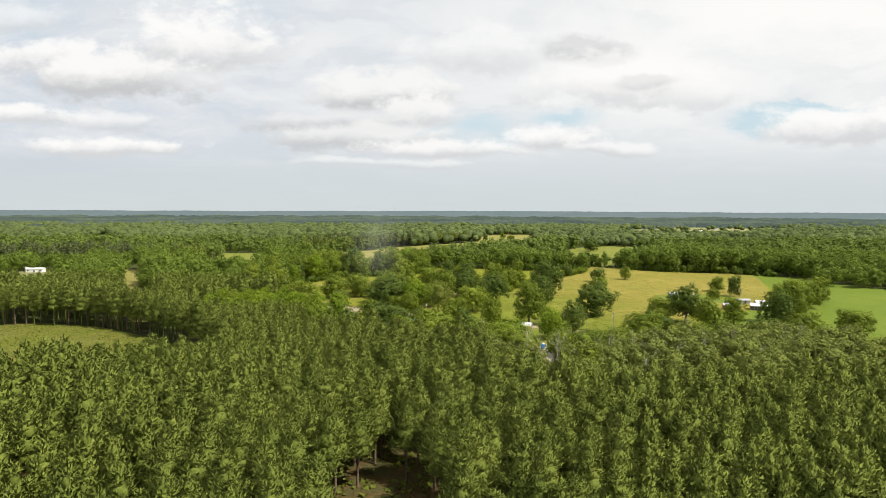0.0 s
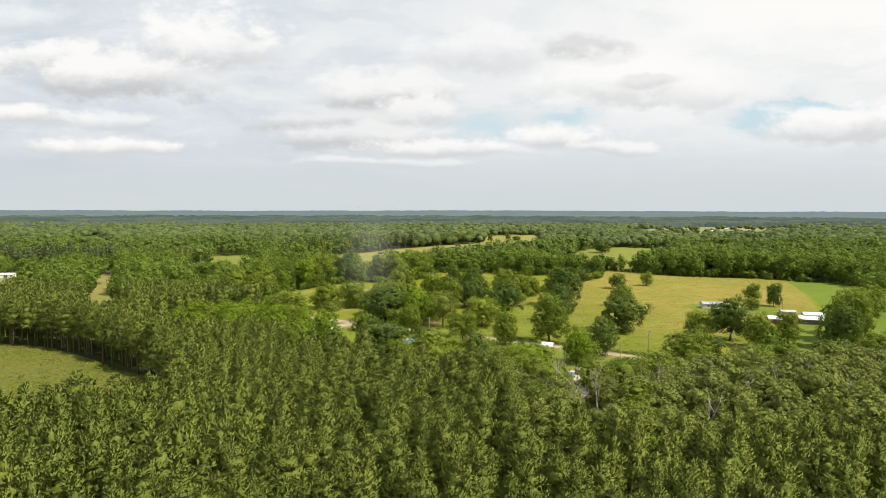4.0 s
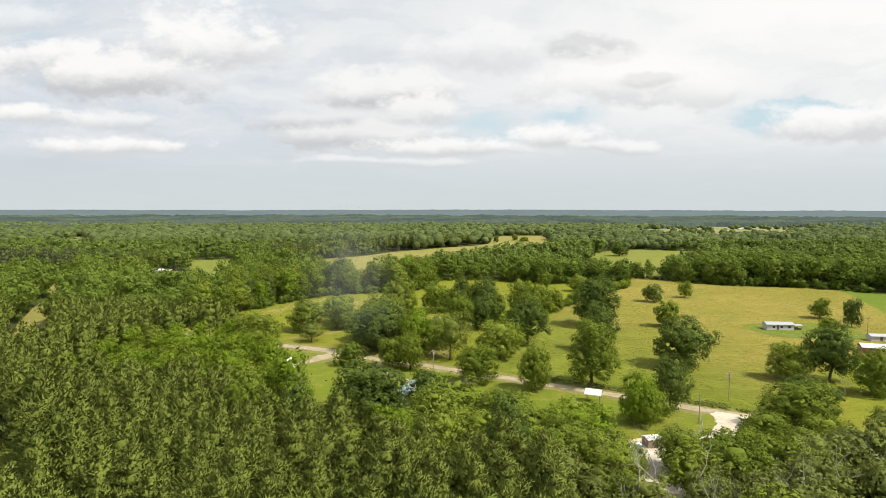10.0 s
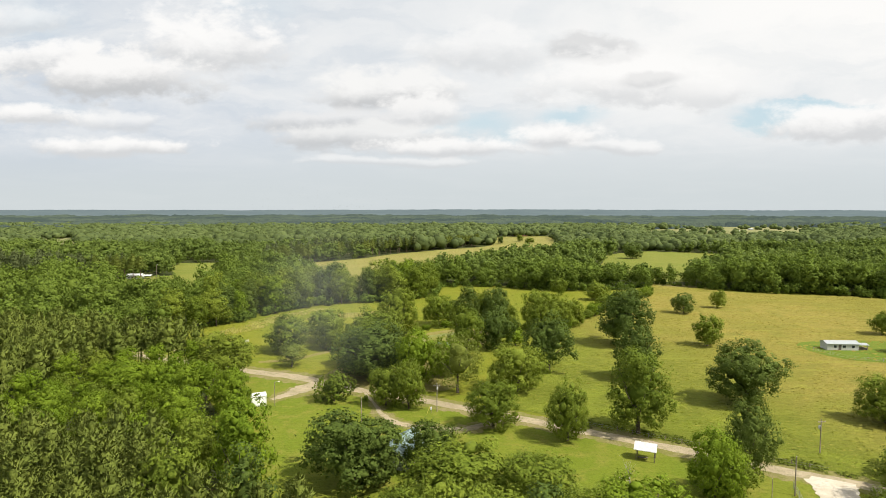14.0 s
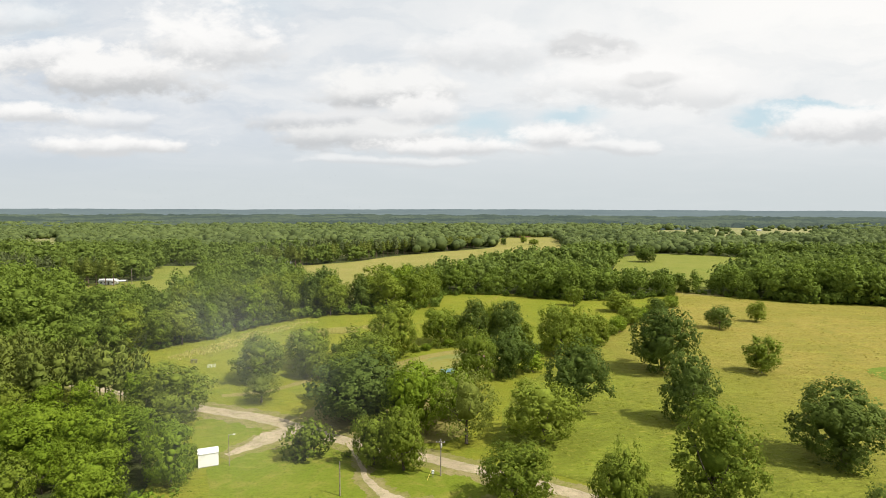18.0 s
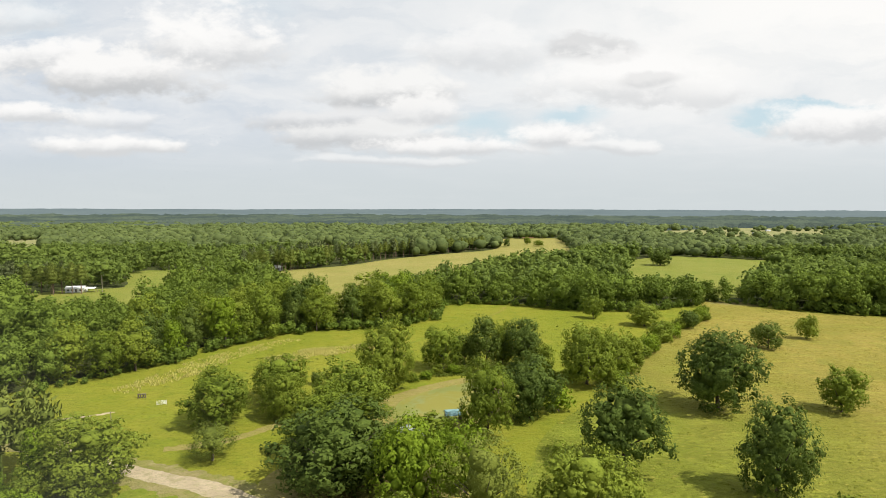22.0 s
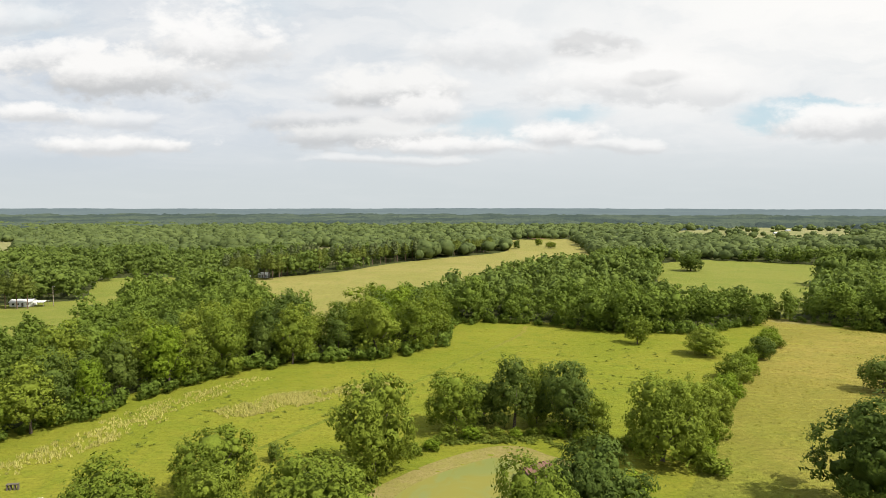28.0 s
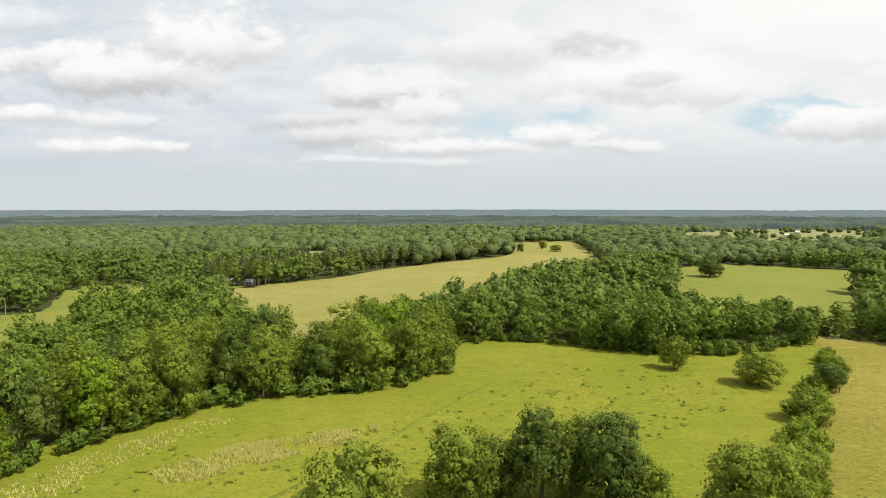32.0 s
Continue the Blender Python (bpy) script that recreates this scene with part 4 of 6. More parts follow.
# field, yard and hedge trees: kind, x, y, height, width
SIZES = {"oak": (14, 14), "leafy": (14, 14), "bright": (14, 14), "tall": (18, 12), "small": (9, 9), "dry": (14, 13), "bush": (5, 6.5)}
turn_of = {k: 0 for k in SIZES}


def grow(kind, x, y, high, wide, label="", group="", name=""):
    options = NEAR[kind]
    k = options[turn_of[kind] % len(options)]
    turn_of[kind] += 1
    h0, w0 = SIZES[kind]
    return plant(k, x, y, wide / w0, high / h0, label, group, name)


HAY_OAK = "dark green spreading oak standing alone in the hay field"
grow("oak", 65, 248, 14.5, 16.5, HAY_OAK, "oaks in the hay field")
grow("tall", 34, 230, 18.5, 12.5, "tall dark green tree leafy to the ground beside the dirt road")
grow("oak", 54, 307, 18, 17.5, "broad dark oak in the hay field near the hedge", "oaks in the hay field")
grow("oak", 45, 267, 15, 12, "upright dark oak in the grass of the hay field", "oaks in the hay field")
grow("small", 97, 366, 9.3, 10, HAY_OAK, "oaks in the hay field")
grow("small", 118, 380, 8.3, 7.7, HAY_OAK, "oaks in the hay field")
grow("small", 81, 306, 10.2, 10.4, HAY_OAK, "oaks in the hay field")
grow("small", 152, 306, 12, 7.2, "narrow tree by the pasture fence")
grow("small", 151, 324, 8.3, 9, "small tree behind the trailer home")
grow("small", 137, 297, 5.5, 7.5, "small tree at the end of the trailer home")
grow("leafy", 19, 226, 11.8, 8.8, "green tree between lawn and dirt road", "roadside trees")
grow("leafy", 5, 233, 9.8, 11.2, "wide grey-green tree between lawn and dirt road", "roadside trees")
grow("leafy", 13, 257, 12.6, 14.2, "rounded green tree beside the hay field", "roadside trees")
grow("dry", -2, 256, 14, 13, "thin olive tree with sparse leaves beside the dirt road", "roadside trees")
grow("oak", 24, 277, 15, 15, "dark oak at the edge of the hay field", "hedge trees")
grow("leafy", 29, 326, 15.5, 15, "full green tree in the hedge beside the pond", "hedge trees")
grow("leafy", 38, 335, 12, 11, "green tree in the hedge", "hedge trees")
grow("leafy", 1, 291, 15, 11, "tall leafy tree leaning over the pond", "trees round the pond")
grow("oak", 11, 301, 13.5, 13, "dark leafy tree beside the pond", "trees round the pond")
grow("bush", 18, 306, 6, 9, "green bushes below the pond trees")
grow("leafy", -8, 340, 13, 12, "leafy tree in the clump behind the pond", "trees round the pond")
grow("tall", 4, 341, 15.5, 10, "tall tree in the clump behind the pond", "trees round the pond")
grow("oak", 14, 340, 14, 12, "dark tree in the clump behind the pond", "trees round the pond")
grow("leafy", -22, 320, 17, 14.5, "tall full tree on the pond's bank", "trees round the pond")
grow("leafy", 9, 344, 12.5, 9, "leafy tree in the clump behind the pond", "trees round the pond")
grow("small", -2, 343, 10, 8.5, "leafy tree in the clump behind the pond", "trees round the pond")
grow("small", 19, 337, 8, 8, "low tree in the clump behind the pond", "trees round the pond")
grow("small", 45, 343, 9.5, 9, "low tree in the hedge", "hedge trees")
grow("leafy", -55, 296, 11.5, 13.5, "green orchard tree in the meadow", "orchard trees")
grow("leafy", -46, 311, 12, 13, "green orchard tree in the meadow", "orchard trees")
grow("leafy", -42, 300, 10, 10, "green orchard tree in the meadow", "orchard trees")
grow("small", -40.5, 325, 3.6, 2.8, "slim sapling in the meadow", "orchard trees")
grow("leafy", -27, 296, 13.5, 17, "wide tree behind the yard", "yard trees")
grow("leafy", -30, 281, 12.5, 14, "wide grey-green tree behind the yard", "yard trees")
grow("dry", -49, 279.5, 6.5, 9.5, "low thin tree beside the road", "orchard trees")
grow("oak", -25, 268, 14.5, 22, "very wide dark oak shading the yard", "yard trees")
grow("oak", -18, 272, 10.2, 13, "dark oak shading the yard", "yard trees")
grow("bright", -12, 262, 14.8, 12.5, "bright yellow-green tree beside the dark oaks", "yard trees")
grow("bright", -5, 270, 11, 10, "bright green tree in the yard", "yard trees")
grow("bush", -9, 290, 4.8, 9.5, "dense dark shrub by the roof")
grow("bush", -31, 249, 7, 9.5, "rounded bright green bush on the lawn")
grow("leafy", -18.6, 246.3, 9.8, 8, "pair of green trees on the lawn", "yard trees")
grow("leafy", -13.2, 244.2, 10.8, 8.4, "pair of green trees on the lawn", "yard trees")
grow("oak", -20, 208, 12.3, 17, "wide dark tree beside the teal-roofed house", "yard trees")
grow("oak", -7, 212, 9, 9.5, "dark green tree at the lawn's edge", "yard trees")
grow("leafy", -3, 199, 10.5, 17, "wide green tree at the lawn's edge", "yard trees")
grow("leafy", 9, 198, 9.0, 13, "grey-green tree at the lawn's edge", "yard trees")
grow("bright", 37.4, 203.2, 11.5, 8.8, "light green tree between drive and lawn", "yard trees")
grow("oak", 47.3, 212.4, 12, 9.2, "dark tree between drive and road", "yard trees")
grow("small", 41.5, 205, 6.5, 7.5, "low dark tree between drive and road", "yard trees")
grow("bright", 21.5, 190, 9.8, 14, "light green tree beside the gravel yard", "yard trees")
grow("leafy", 37, 179.3, 8.6, 8.5, "green tree beside the gravel drive", "yard trees")
grow("leafy", 88, 236, 9.8, 12, "feathery green tree in the corner grove", "grove trees")
grow("oak", 97, 234, 15.2, 14, "large dark tree in the corner grove", "grove trees")
grow("leafy", 101, 223, 11.5, 10, "dark tree in the corner grove", "grove trees")
grow("tall", 114, 229, 12, 9, "narrow light green tree near the barn", "grove trees")
grow("oak", 76, 208, 9.0, 13, "wide low dark tree in the corner grove", "grove trees")
grow("leafy", 68.5, 200, 10.3, 14, "wide dark tree in the corner grove", "grove trees")
grow("leafy", 57.5, 191.5, 7.6, 9, "green tree in the corner grove", "grove trees")
grow("leafy", 136, 232, 17, 15, "tall tree beside the barn", "grove trees")
grow("leafy", 144, 243, 14, 13, "tall tree beside the barn", "grove trees")
grow("oak", 127, 222, 14, 12, "dark tree near the barn", "grove trees")
for rx, ry, rh in ((158, 262, 13.5), (169, 272, 14.5), (180, 283, 13)):
    grow("leafy", rx, ry, rh, rh * 0.95, "green tree in the row behind the barn", "trees behind the barn")
grow("leafy", 84, 192, 8, 12, "low tree at the pasture's edge", "grove trees")
grow("small", 96, 200, 7, 10, "low tree at the pasture's edge", "grove trees")
grow("small", 112, 203, 8, 11, "low tree at the pasture's edge", "grove trees")
grow("leafy", 128, 207, 9, 12, "low tree at the pasture's edge", "grove trees")
grow("leafy", 150, 212, 10, 13, "green tree at the pasture's edge", "grove trees")
grow("leafy", -63, 266, 12.5, 15.5, "broad dark tree beside the road", "yard trees")
grow("bright", -51.2, 238.8, 10.8, 8.8, "light green tree beside the white shed", "yard trees")
grow("bright", -67, 244, 10, 11, "light green tree beside the white shed", "yard trees")
grow("bright", -78, 246, 11, 12.5, "light green tree at the yard's edge", "yard trees")
grow("bright", -58, 229, 9.5, 10.5, "light green tree at the yard's edge", "yard trees")
grow("leafy", 69, 402, 9, 11.5, "rounded tree in the hedge line", "hedge trees")
grow("small", 53, 417, 9, 8.6, "small tree in front of the woods", "hedge trees")
grow("small", 66, 377, 7, 9.3, "small tree in the hedge line", "hedge trees")
grow("small", 84, 398, 7.5, 7.6, "small tree in the hedge line", "hedge trees")
grow("oak", 161, 642, 14, 18, "lone tree in the far pasture")
for fx, fy in ((-212, 479), (-207, 480), (-201, 479), (-214, 484), (-209, 476), (-197, 480), (-219, 482), (-224, 478), (-121, 590), (-124, 592), (-134, 592), (-137, 589), (-118, 594), (-141, 594), (-146, 590)):
    plant(PINE[random.randrange(5)], fx, fy, 1.3, random.uniform(0.95, 1.2), "tall pine beside the farm buildings", "farm pines", "farm_pine")
for fx, fy, fh in ((22, 172, 9), (42, 171, 10), (48, 176, 9), (53, 173, 8.5), (25, 176, 8), (44, 179, 8.5), (18, 183, 9), (15, 190, 8), (60, 182, 7), (67, 188, 8)):
    grow("leafy", fx, fy, fh, fh * 1.15, "green tree round the gravel yard", "gravel yard trees")
grow("small", 92, 905, 9, 10, "small tree in the far hay field", "far field trees")
grow("small", 100, 870, 7, 14, "shrubs in the far hay field", "far field trees")
grow("small", 62, 860, 10, 8, "small tree in the far hay field", "far field trees")
for gx, gy, gh, gw in ((2, 188, 8.5, 13), (12.5, 187, 8.5, 13), (-9, 189, 7.5, 11), (6, 177, 8, 11), (-4, 178, 8, 10), (-14, 183, 7.5, 10), (15, 178, 8.5, 11)):
    grow("leafy", gx, gy, gh, gw, "olive-green tree between the pines and the lawn", "lawn edge trees")
grow("dry", 36.5, 181.5, 8, 8, "thin sparse tree over the gravel yard", "gravel yard trees")
grow("bush", -23.6, 249.2, 1.3, 1.8, "small clipped bush on the lawn")
# shrubs along the hedge between meadow and hay field, and round the pond
for i in range(58):
    f = i / 57
    hx = np.interp(f, [0, 0.3, 0.62, 1], [33, 55, 78, 106]) + random.uniform(-1.5, 1.5)
    hy = np.interp(f, [0, 0.3, 0.62, 1], [322, 359, 393, 428]) + random.uniform(-1.5, 1.5)
    s = random.uniform(3.0, 5.8) * (0.9 if f > 0.5 else 1)
    if f > 0.45 and random.random() < 0.05:
        continue
    grow("bush", hx + random.uniform(-2, 2), hy, s * random.uniform(0.6, 1.0), s * 1.2, "green shrub in the hedge", "hedge shrubs")
for i in range(26):
    f = i / 25
    hx = np.interp(f, [0, 0.3, 0.6, 1], [-26, -14, 10, 26]) + random.uniform(-2, 2)
    hy = np.interp(f, [0, 0.3, 0.6, 1], [318, 333, 338, 331]) + random.uniform(-2, 2)
    s = random.uniform(2.2, 4.2)
    grow("bush", hx, hy, s * 0.7, s * 1.3, "low green shrub on the pond's bank", "bank shrubs")


# ---- woods: scattered over all that is not open ----
def scatter(y0, y1, gap, slope, extra):
    """Points on an uneven grid, in a wedge that widens ahead."""
    r = np.random.default_rng(int(abs(y0) * 7 + gap * 3))
    ys = np.arange(y0, y1, gap)
    out = []
    for y in ys:
        half = slope * y + extra
        xs = np.arange(-half, half, gap)
        out.append(np.stack([xs + r.uniform(-0.42, 0.42, len(xs)) * gap, y + r.uniform(-0.42, 0.42, len(xs)) * gap], 1))
    p = np.concatenate(out)
    keep = np.ones(len(p), bool)
    for poly in OPEN:
        keep &= ~inside(p[:, 0], p[:, 1], poly)
    return p[keep]


def is_pine(p):
    """Where the woods are pine: the plantation, the strip past it, and the rows along the far field."""
    x, y = p[:, 0], p[:, 1]
    near = (x < 12) & (y < np.where(x > -18, 173, 184)) | (y < 126) | (x < -44) & (y < 300) & ~inside(x, y, YARD_WOODS)
    row = np.abs((y - 600) - (x + 150) * 1.16) < 18
    far_row = row & (x > -165) & (x < 50) & (y > 560)
    left = (y > 440) & (y < 500) & (x < -215)
    return near | far_row | left


near_pts = scatter(58, 300, 4.25, 0.66, 30)
pine_near = is_pine(near_pts)
pines = near_pts[pine_near]
# thin patches let the litter show
thin = np.array([noise.noise((x * 0.06, y * 0.06, 3.0)) for x, y in pines])
r_thin = np.random.default_rng(3)
pines = pines[(thin > -0.42) | (r_thin.uniform(0, 1, len(pines)) < 0.35)]
pines = pines[~inside(pines[:, 0], pines[:, 1], [(-17, 30), (-16, 89), (-11, 94), (-5, 94), (-1, 88), (0, 30)])]

wood_pts = scatter(126, 470, 8.2, 0.77, 15)
wood_pts = wood_pts[~is_pine(wood_pts)]
wood_pts = wood_pts[~inside(wood_pts[:, 0], wood_pts[:, 1], [(-60, 222), (-40, 215), (-38, 252), (-56, 256)])]
scrub_pts = scatter(124, 205, 4.3, 0.77, 15)
scrub_pts = scrub_pts[(scrub_pts[:, 0] < 135) & ~inside(scrub_pts[:, 0], scrub_pts[:, 1], [(24, 147), (30, 146), (35, 175), (27, 176)])]
scrub_pts = scrub_pts[inside(scrub_pts[:, 0], scrub_pts[:, 1], SCRUB)]
wood_pts = wood_pts[~inside(wood_pts[:, 0], wood_pts[:, 1], SCRUB)]
walk_x, walk_y = -5.0, np.array([0.0, 60, 120, 180, 252])


def nearness(p):
    """Distance from a point ahead of the walk, by which the nearest are picked."""
    return np.min(np.hypot(p[:, None, 0] - walk_x, p[:, None, 1] - walk_y[None] - 90), axis=1)


pines = pines[np.argsort(nearness(pines))]
wood_pts = wood_pts[np.argsort(nearness(wood_pts))]
# tall old pines along the far side of the clearing
for (x0, y0), (x1, y1) in zip(CLEARING[:6], CLEARING[1:7]):
    steps = max(2, int(math.hypot(x1 - x0, y1 - y0) / 4.2))
    for k in range(steps):
        f = k / steps
        plant(PINE[random.randrange(5)], x0 + (x1 - x0) * f + random.uniform(-1, 2.5), y0 + (y1 - y0) * f + random.uniform(0.5, 5), random.uniform(1.15, 1.5), random.uniform(1.0, 1.2),
              "tall pine with a bare trunk at the clearing's edge", "clearing pines", "edge_pine")
for x, y in pines[:300]:
    k = PINE[random.randrange(5)]
    s = random.uniform(0.84, 1.08)
    plant(k, x, y, random.uniform(0.98, 1.28), s)
scrub_pts = scrub_pts[np.argsort(nearness(scrub_pts))]
for x, y in scrub_pts[:70]:
    s = random.uniform(0.38, 0.70)
    plant(SCRUB_KIND[random.choices(range(4), (3, 2, 3, 2))[0]], x, y, s * random.uniform(0.9, 1.25), s, "scrubby young tree in the mixed woods", "scrub trees", "scrub_tree")
for x, y in wood_pts[:110]:
    k = WOOD[random.choices(range(6), (3, 3, 3, 1, 3, 2))[0]]
    s = random.uniform(0.66, 1.10)
    if inside(np.array([x]), np.array([y]), YARD_WOODS)[0]:
        s *= 0.66
        k = WOOD[random.choice((3, 3, 3, 0, 4))]
    plant(k, x, y, s * random.uniform(0.9, 1.15), s, "", "", "woodland_tree")


def stand(name, pts, variants, low, high, mat, label, category, seed, spread=0.12):
    """Many trees of one stand, joined into one object."""
    r = np.random.default_rng(seed)
    vs, qs, ts, ns, n = [], [], [], [], 0
    which = r.integers(0, len(variants), len(pts))
    for i, (x, y) in enumerate(pts):
        v, q, t, nv = variants[which[i]]
        s = r.uniform(low, high) * (1 + (0.12 if "pine" in name else 0.35) * noise.noise((x * 0.013, y * 0.013, 2.0)))
        if name == "broadleaf_woods" and -100 < x < -40 and 205 < y < 270:
            s *= 0.66
        sx = s * r.uniform(1 - spread, 1 + spread * 1.6)
        a = r.uniform(0, math.tau)
        c, sn = math.cos(a), math.sin(a)
        rot = np.array([[c * sx, -sn * sx, 0], [sn * sx, c * sx, 0], [0, 0, s]])
        vs.append(v @ rot.T + [x, y, float(land_height(x, y))])
        ns.append(nv @ np.array([[c, -sn, 0], [sn, c, 0], [0, 0, 1]]).T)
        qs.append(q + n)
        ts.append(t + n)
        n += len(v)
    me = raw_mesh(name, np.concatenate(vs), np.concatenate(qs), np.concatenate(ts), mats=[mat], smooth=True, normals=np.concatenate(ns))
    return tagged(new(name, me), label, category, kind="stuff")


def with_trunk(data, high, thick, sides=5):
    v, q, t, nv = data
    tv, tq = tube([(0, 0, -0.3), (0, 0, high)], [thick, thick * 0.5], sides)
    return np.concatenate([v, tv]), np.concatenate([q, tq + len(v)]), t, np.concatenate([nv, unit(tv * [1, 1, 0])])


rest_pines = pines[300:]
outer = (np.abs(rest_pines[:, 0]) > 52 + 0.2 * rest_pines[:, 1]) | (rest_pines[:, 1] > 205)
stand("pine_plantation", rest_pines[~outer], [with_trunk(pine_crown(400 + s, 14.5, 5.2 + 0.25 * s, 7, 26, 0.58, 0.42, 0.42), 9, 0.16) for s in range(6)], 0.84, 1.06, NEEDLE,
      "dense stand of olive-green plantation pines", "pine woods", 11)
stand("outer_pines", rest_pines[outer], [with_trunk(pine_crown(420 + s, 14.5, 5.3 + 0.25 * s, 6, 9, 0.90, 0.42, 0.42), 9, 0.16) for s in range(6)], 0.84, 1.06, NEEDLE,
      "olive-green pines at the sides of the plantation", "pine woods", 17)
behind = scatter(-20, 57, 5.0, 0.0, 65)
flank = scatter(-20, 150, 5.4, 0.0, 165)
flank = flank[np.abs(flank[:, 0]) > np.maximum(66, 0.66 * np.maximum(flank[:, 1], 57) + 31)]
behind = np.concatenate([behind, flank])
stand("near_pines", behind, [with_trunk(pine_crown(440 + s, 14.5, 5.2, 5, 5, 1.1, 0.40, 0.5), 9, 0.16, 4) for s in range(4)], 0.84, 1.04, NEEDLE, "olive-green pines where the plantation begins", "pine woods", 23)
rest = wood_pts[110:]
stand("scrub_woods", scrub_pts[70:], [crown(540 + s, 11, 9, 9, 640, 0.60, 0.0, 0.6, 1.4, 0.45) for s in range(6)], 0.5, 0.95, SCRUB_LEAF, "low mixed scrub woods", "woods", 16)
stand("broadleaf_woods", rest, [crown(500 + s, 16.5, 12.5, 20, 950, 0.74, 0.0, 0.6, 1.4, 0.45, lump=(0.10, 0.21)) for s in range(8)], 0.60, 1.12, WOODS, "dense green broadleaf woods", "woods", 12)
mid_pts = scatter(470, 720, 9.0, 0.77, 15)
mid_pine = is_pine(mid_pts)
stand("pine_rows", mid_pts[mid_pine], [with_trunk(pine_crown(450 + s, 17, 7, 4, 5, 1.5, 0.46, 0.5), 10, 0.22, 4) for s in range(4)], 0.8, 1.1, NEEDLE_HAZED, "row of tall pines beside the hay field", "pine woods", 13)
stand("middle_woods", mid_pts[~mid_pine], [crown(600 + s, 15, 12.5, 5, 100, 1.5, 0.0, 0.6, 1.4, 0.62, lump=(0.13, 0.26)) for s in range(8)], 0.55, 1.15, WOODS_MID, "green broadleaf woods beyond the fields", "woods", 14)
near_far = scatter(720, 950, 11.5, 0.77, 15)
stand("far_woods", near_far, [clump_tree(700 + s, 14, 15, 50, 2.0, False) for s in range(10)], 0.55, 1.15, WOODS_HAZED, "far green woods", "woods", 15)
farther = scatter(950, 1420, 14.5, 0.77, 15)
stand("farther_woods", farther, [clump_tree(720 + s, 13, 16.5, 24, 2.6, False) for s in range(10)], 0.55, 1.15, WOODS_HAZED, "farthest green woods", "woods", 18)

# tall pines in a row along the far hay field
row_line = [(-131, 582), (-90, 637), (-57, 698), (-12, 756), (44, 830)]
for (x0, y0), (x1, y1) in zip(row_line, row_line[1:]):
    steps = int(math.hypot(x1 - x0, y1 - y0) / 5.5)
    for k in range(steps):
        f = (k + random.uniform(-0.3, 0.3)) / steps
        plant(PINE[random.randrange(5)], x0 + (x1 - x0) * f - random.uniform(1, 9), y0 + (y1 - y0) * f + random.uniform(0, 4), random.uniform(1.1, 1.4), random.uniform(0.9, 1.15),
              "tall dark pine in the row beside the far hay field", "pines along the far hay field", "row_pine")

# lone trees in the pale fields
r_pale = np.random.default_rng(77)
loners = np.stack([r_pale.uniform(280, 780, 150), r_pale.uniform(930, 1450, 150)], 1)
loners = loners[inside(loners[:, 0], loners[:, 1], PALE)]
stand("field_copses", loners, [clump_tree(740 + s, 11, 14, 24, 2.6, False) for s in range(5)], 0.5, 1.1, WOODS_HAZED, "scattered trees and hedges in the pale fields", "woods", 19)

# shrubs along the wood's edge
r_edge = np.random.default_rng(21)
edge = []
for (x0, y0), (x1, y1) in zip(CENTRAL[:17], CENTRAL[1:18]):
    steps = max(2, int(math.hypot(x1 - x0, y1 - y0) / 2.0))
    for k in range(steps):
        f = k / steps
        edge.append((x0 + (x1 - x0) * f + r_edge.normal(0, 1.2), y0 + (y1 - y0) * f + r_edge.normal(0, 1.2) + 1.5))
stand("edge_shrubs", np.array(edge), [crown(800 + s, 4, 4.6, 6, 200, 0.55, 0.0, 0.6, 1.4, 0.42, lump=(0.16, 0.26)) for s in range(6)], 0.45, 1.35, WOODS, "low green shrubs along the edge of the woods", "shrubs", 22)


# ---- canopy and ridges out to the horizon ----
def canopy(name, r0, r1, rings_n, cols, mat, label, lift, bump_size, amount, kind="stuff"):
    """A rough treetop sheet between two distances."""
    rr = np.geomspace(r0, r1, rings_n)
    aa = np.linspace(math.radians(38), math.radians(142), cols)
    x = rr[:, None] * np.cos(aa)[None]
    y = rr[:, None] * np.sin(aa)[None]
    rs = np.random.default_rng(rings_n)
    x = x + rs.uniform(-0.4, 0.4, x.shape) * (r1 - r0) / rings_n * 0.5
    z = land_height(x, y) + lift + rs.uniform(-0.5, 0.5, x.shape) * amount
    z += np.array([noise.noise((px * bump_size, py * bump_size, 1.0)) for px, py in zip(x.ravel(), y.ravel())]).reshape(x.shape) * amount
    z[0] = land_height(x[0], y[0])
    z[inside(x, y, PALE)] = -3.0
    v = np.stack([x, y, z], -1).reshape(-1, 3)
    i, j = np.meshgrid(np.arange(rings_n - 1), np.arange(cols - 1), indexing="ij")
    q = np.stack([i * cols + j, i * cols + j + 1, (i + 1) * cols + j + 1, (i + 1) * cols + j], -1).reshape(-1, 4)
    return tagged(new(name, raw_mesh(name, v, q[:, ::-1], mats=[mat], smooth=False)), label, "woods", kind=kind)


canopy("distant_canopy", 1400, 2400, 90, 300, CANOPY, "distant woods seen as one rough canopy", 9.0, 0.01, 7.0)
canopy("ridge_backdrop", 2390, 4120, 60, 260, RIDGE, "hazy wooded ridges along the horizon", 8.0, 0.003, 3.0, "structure")


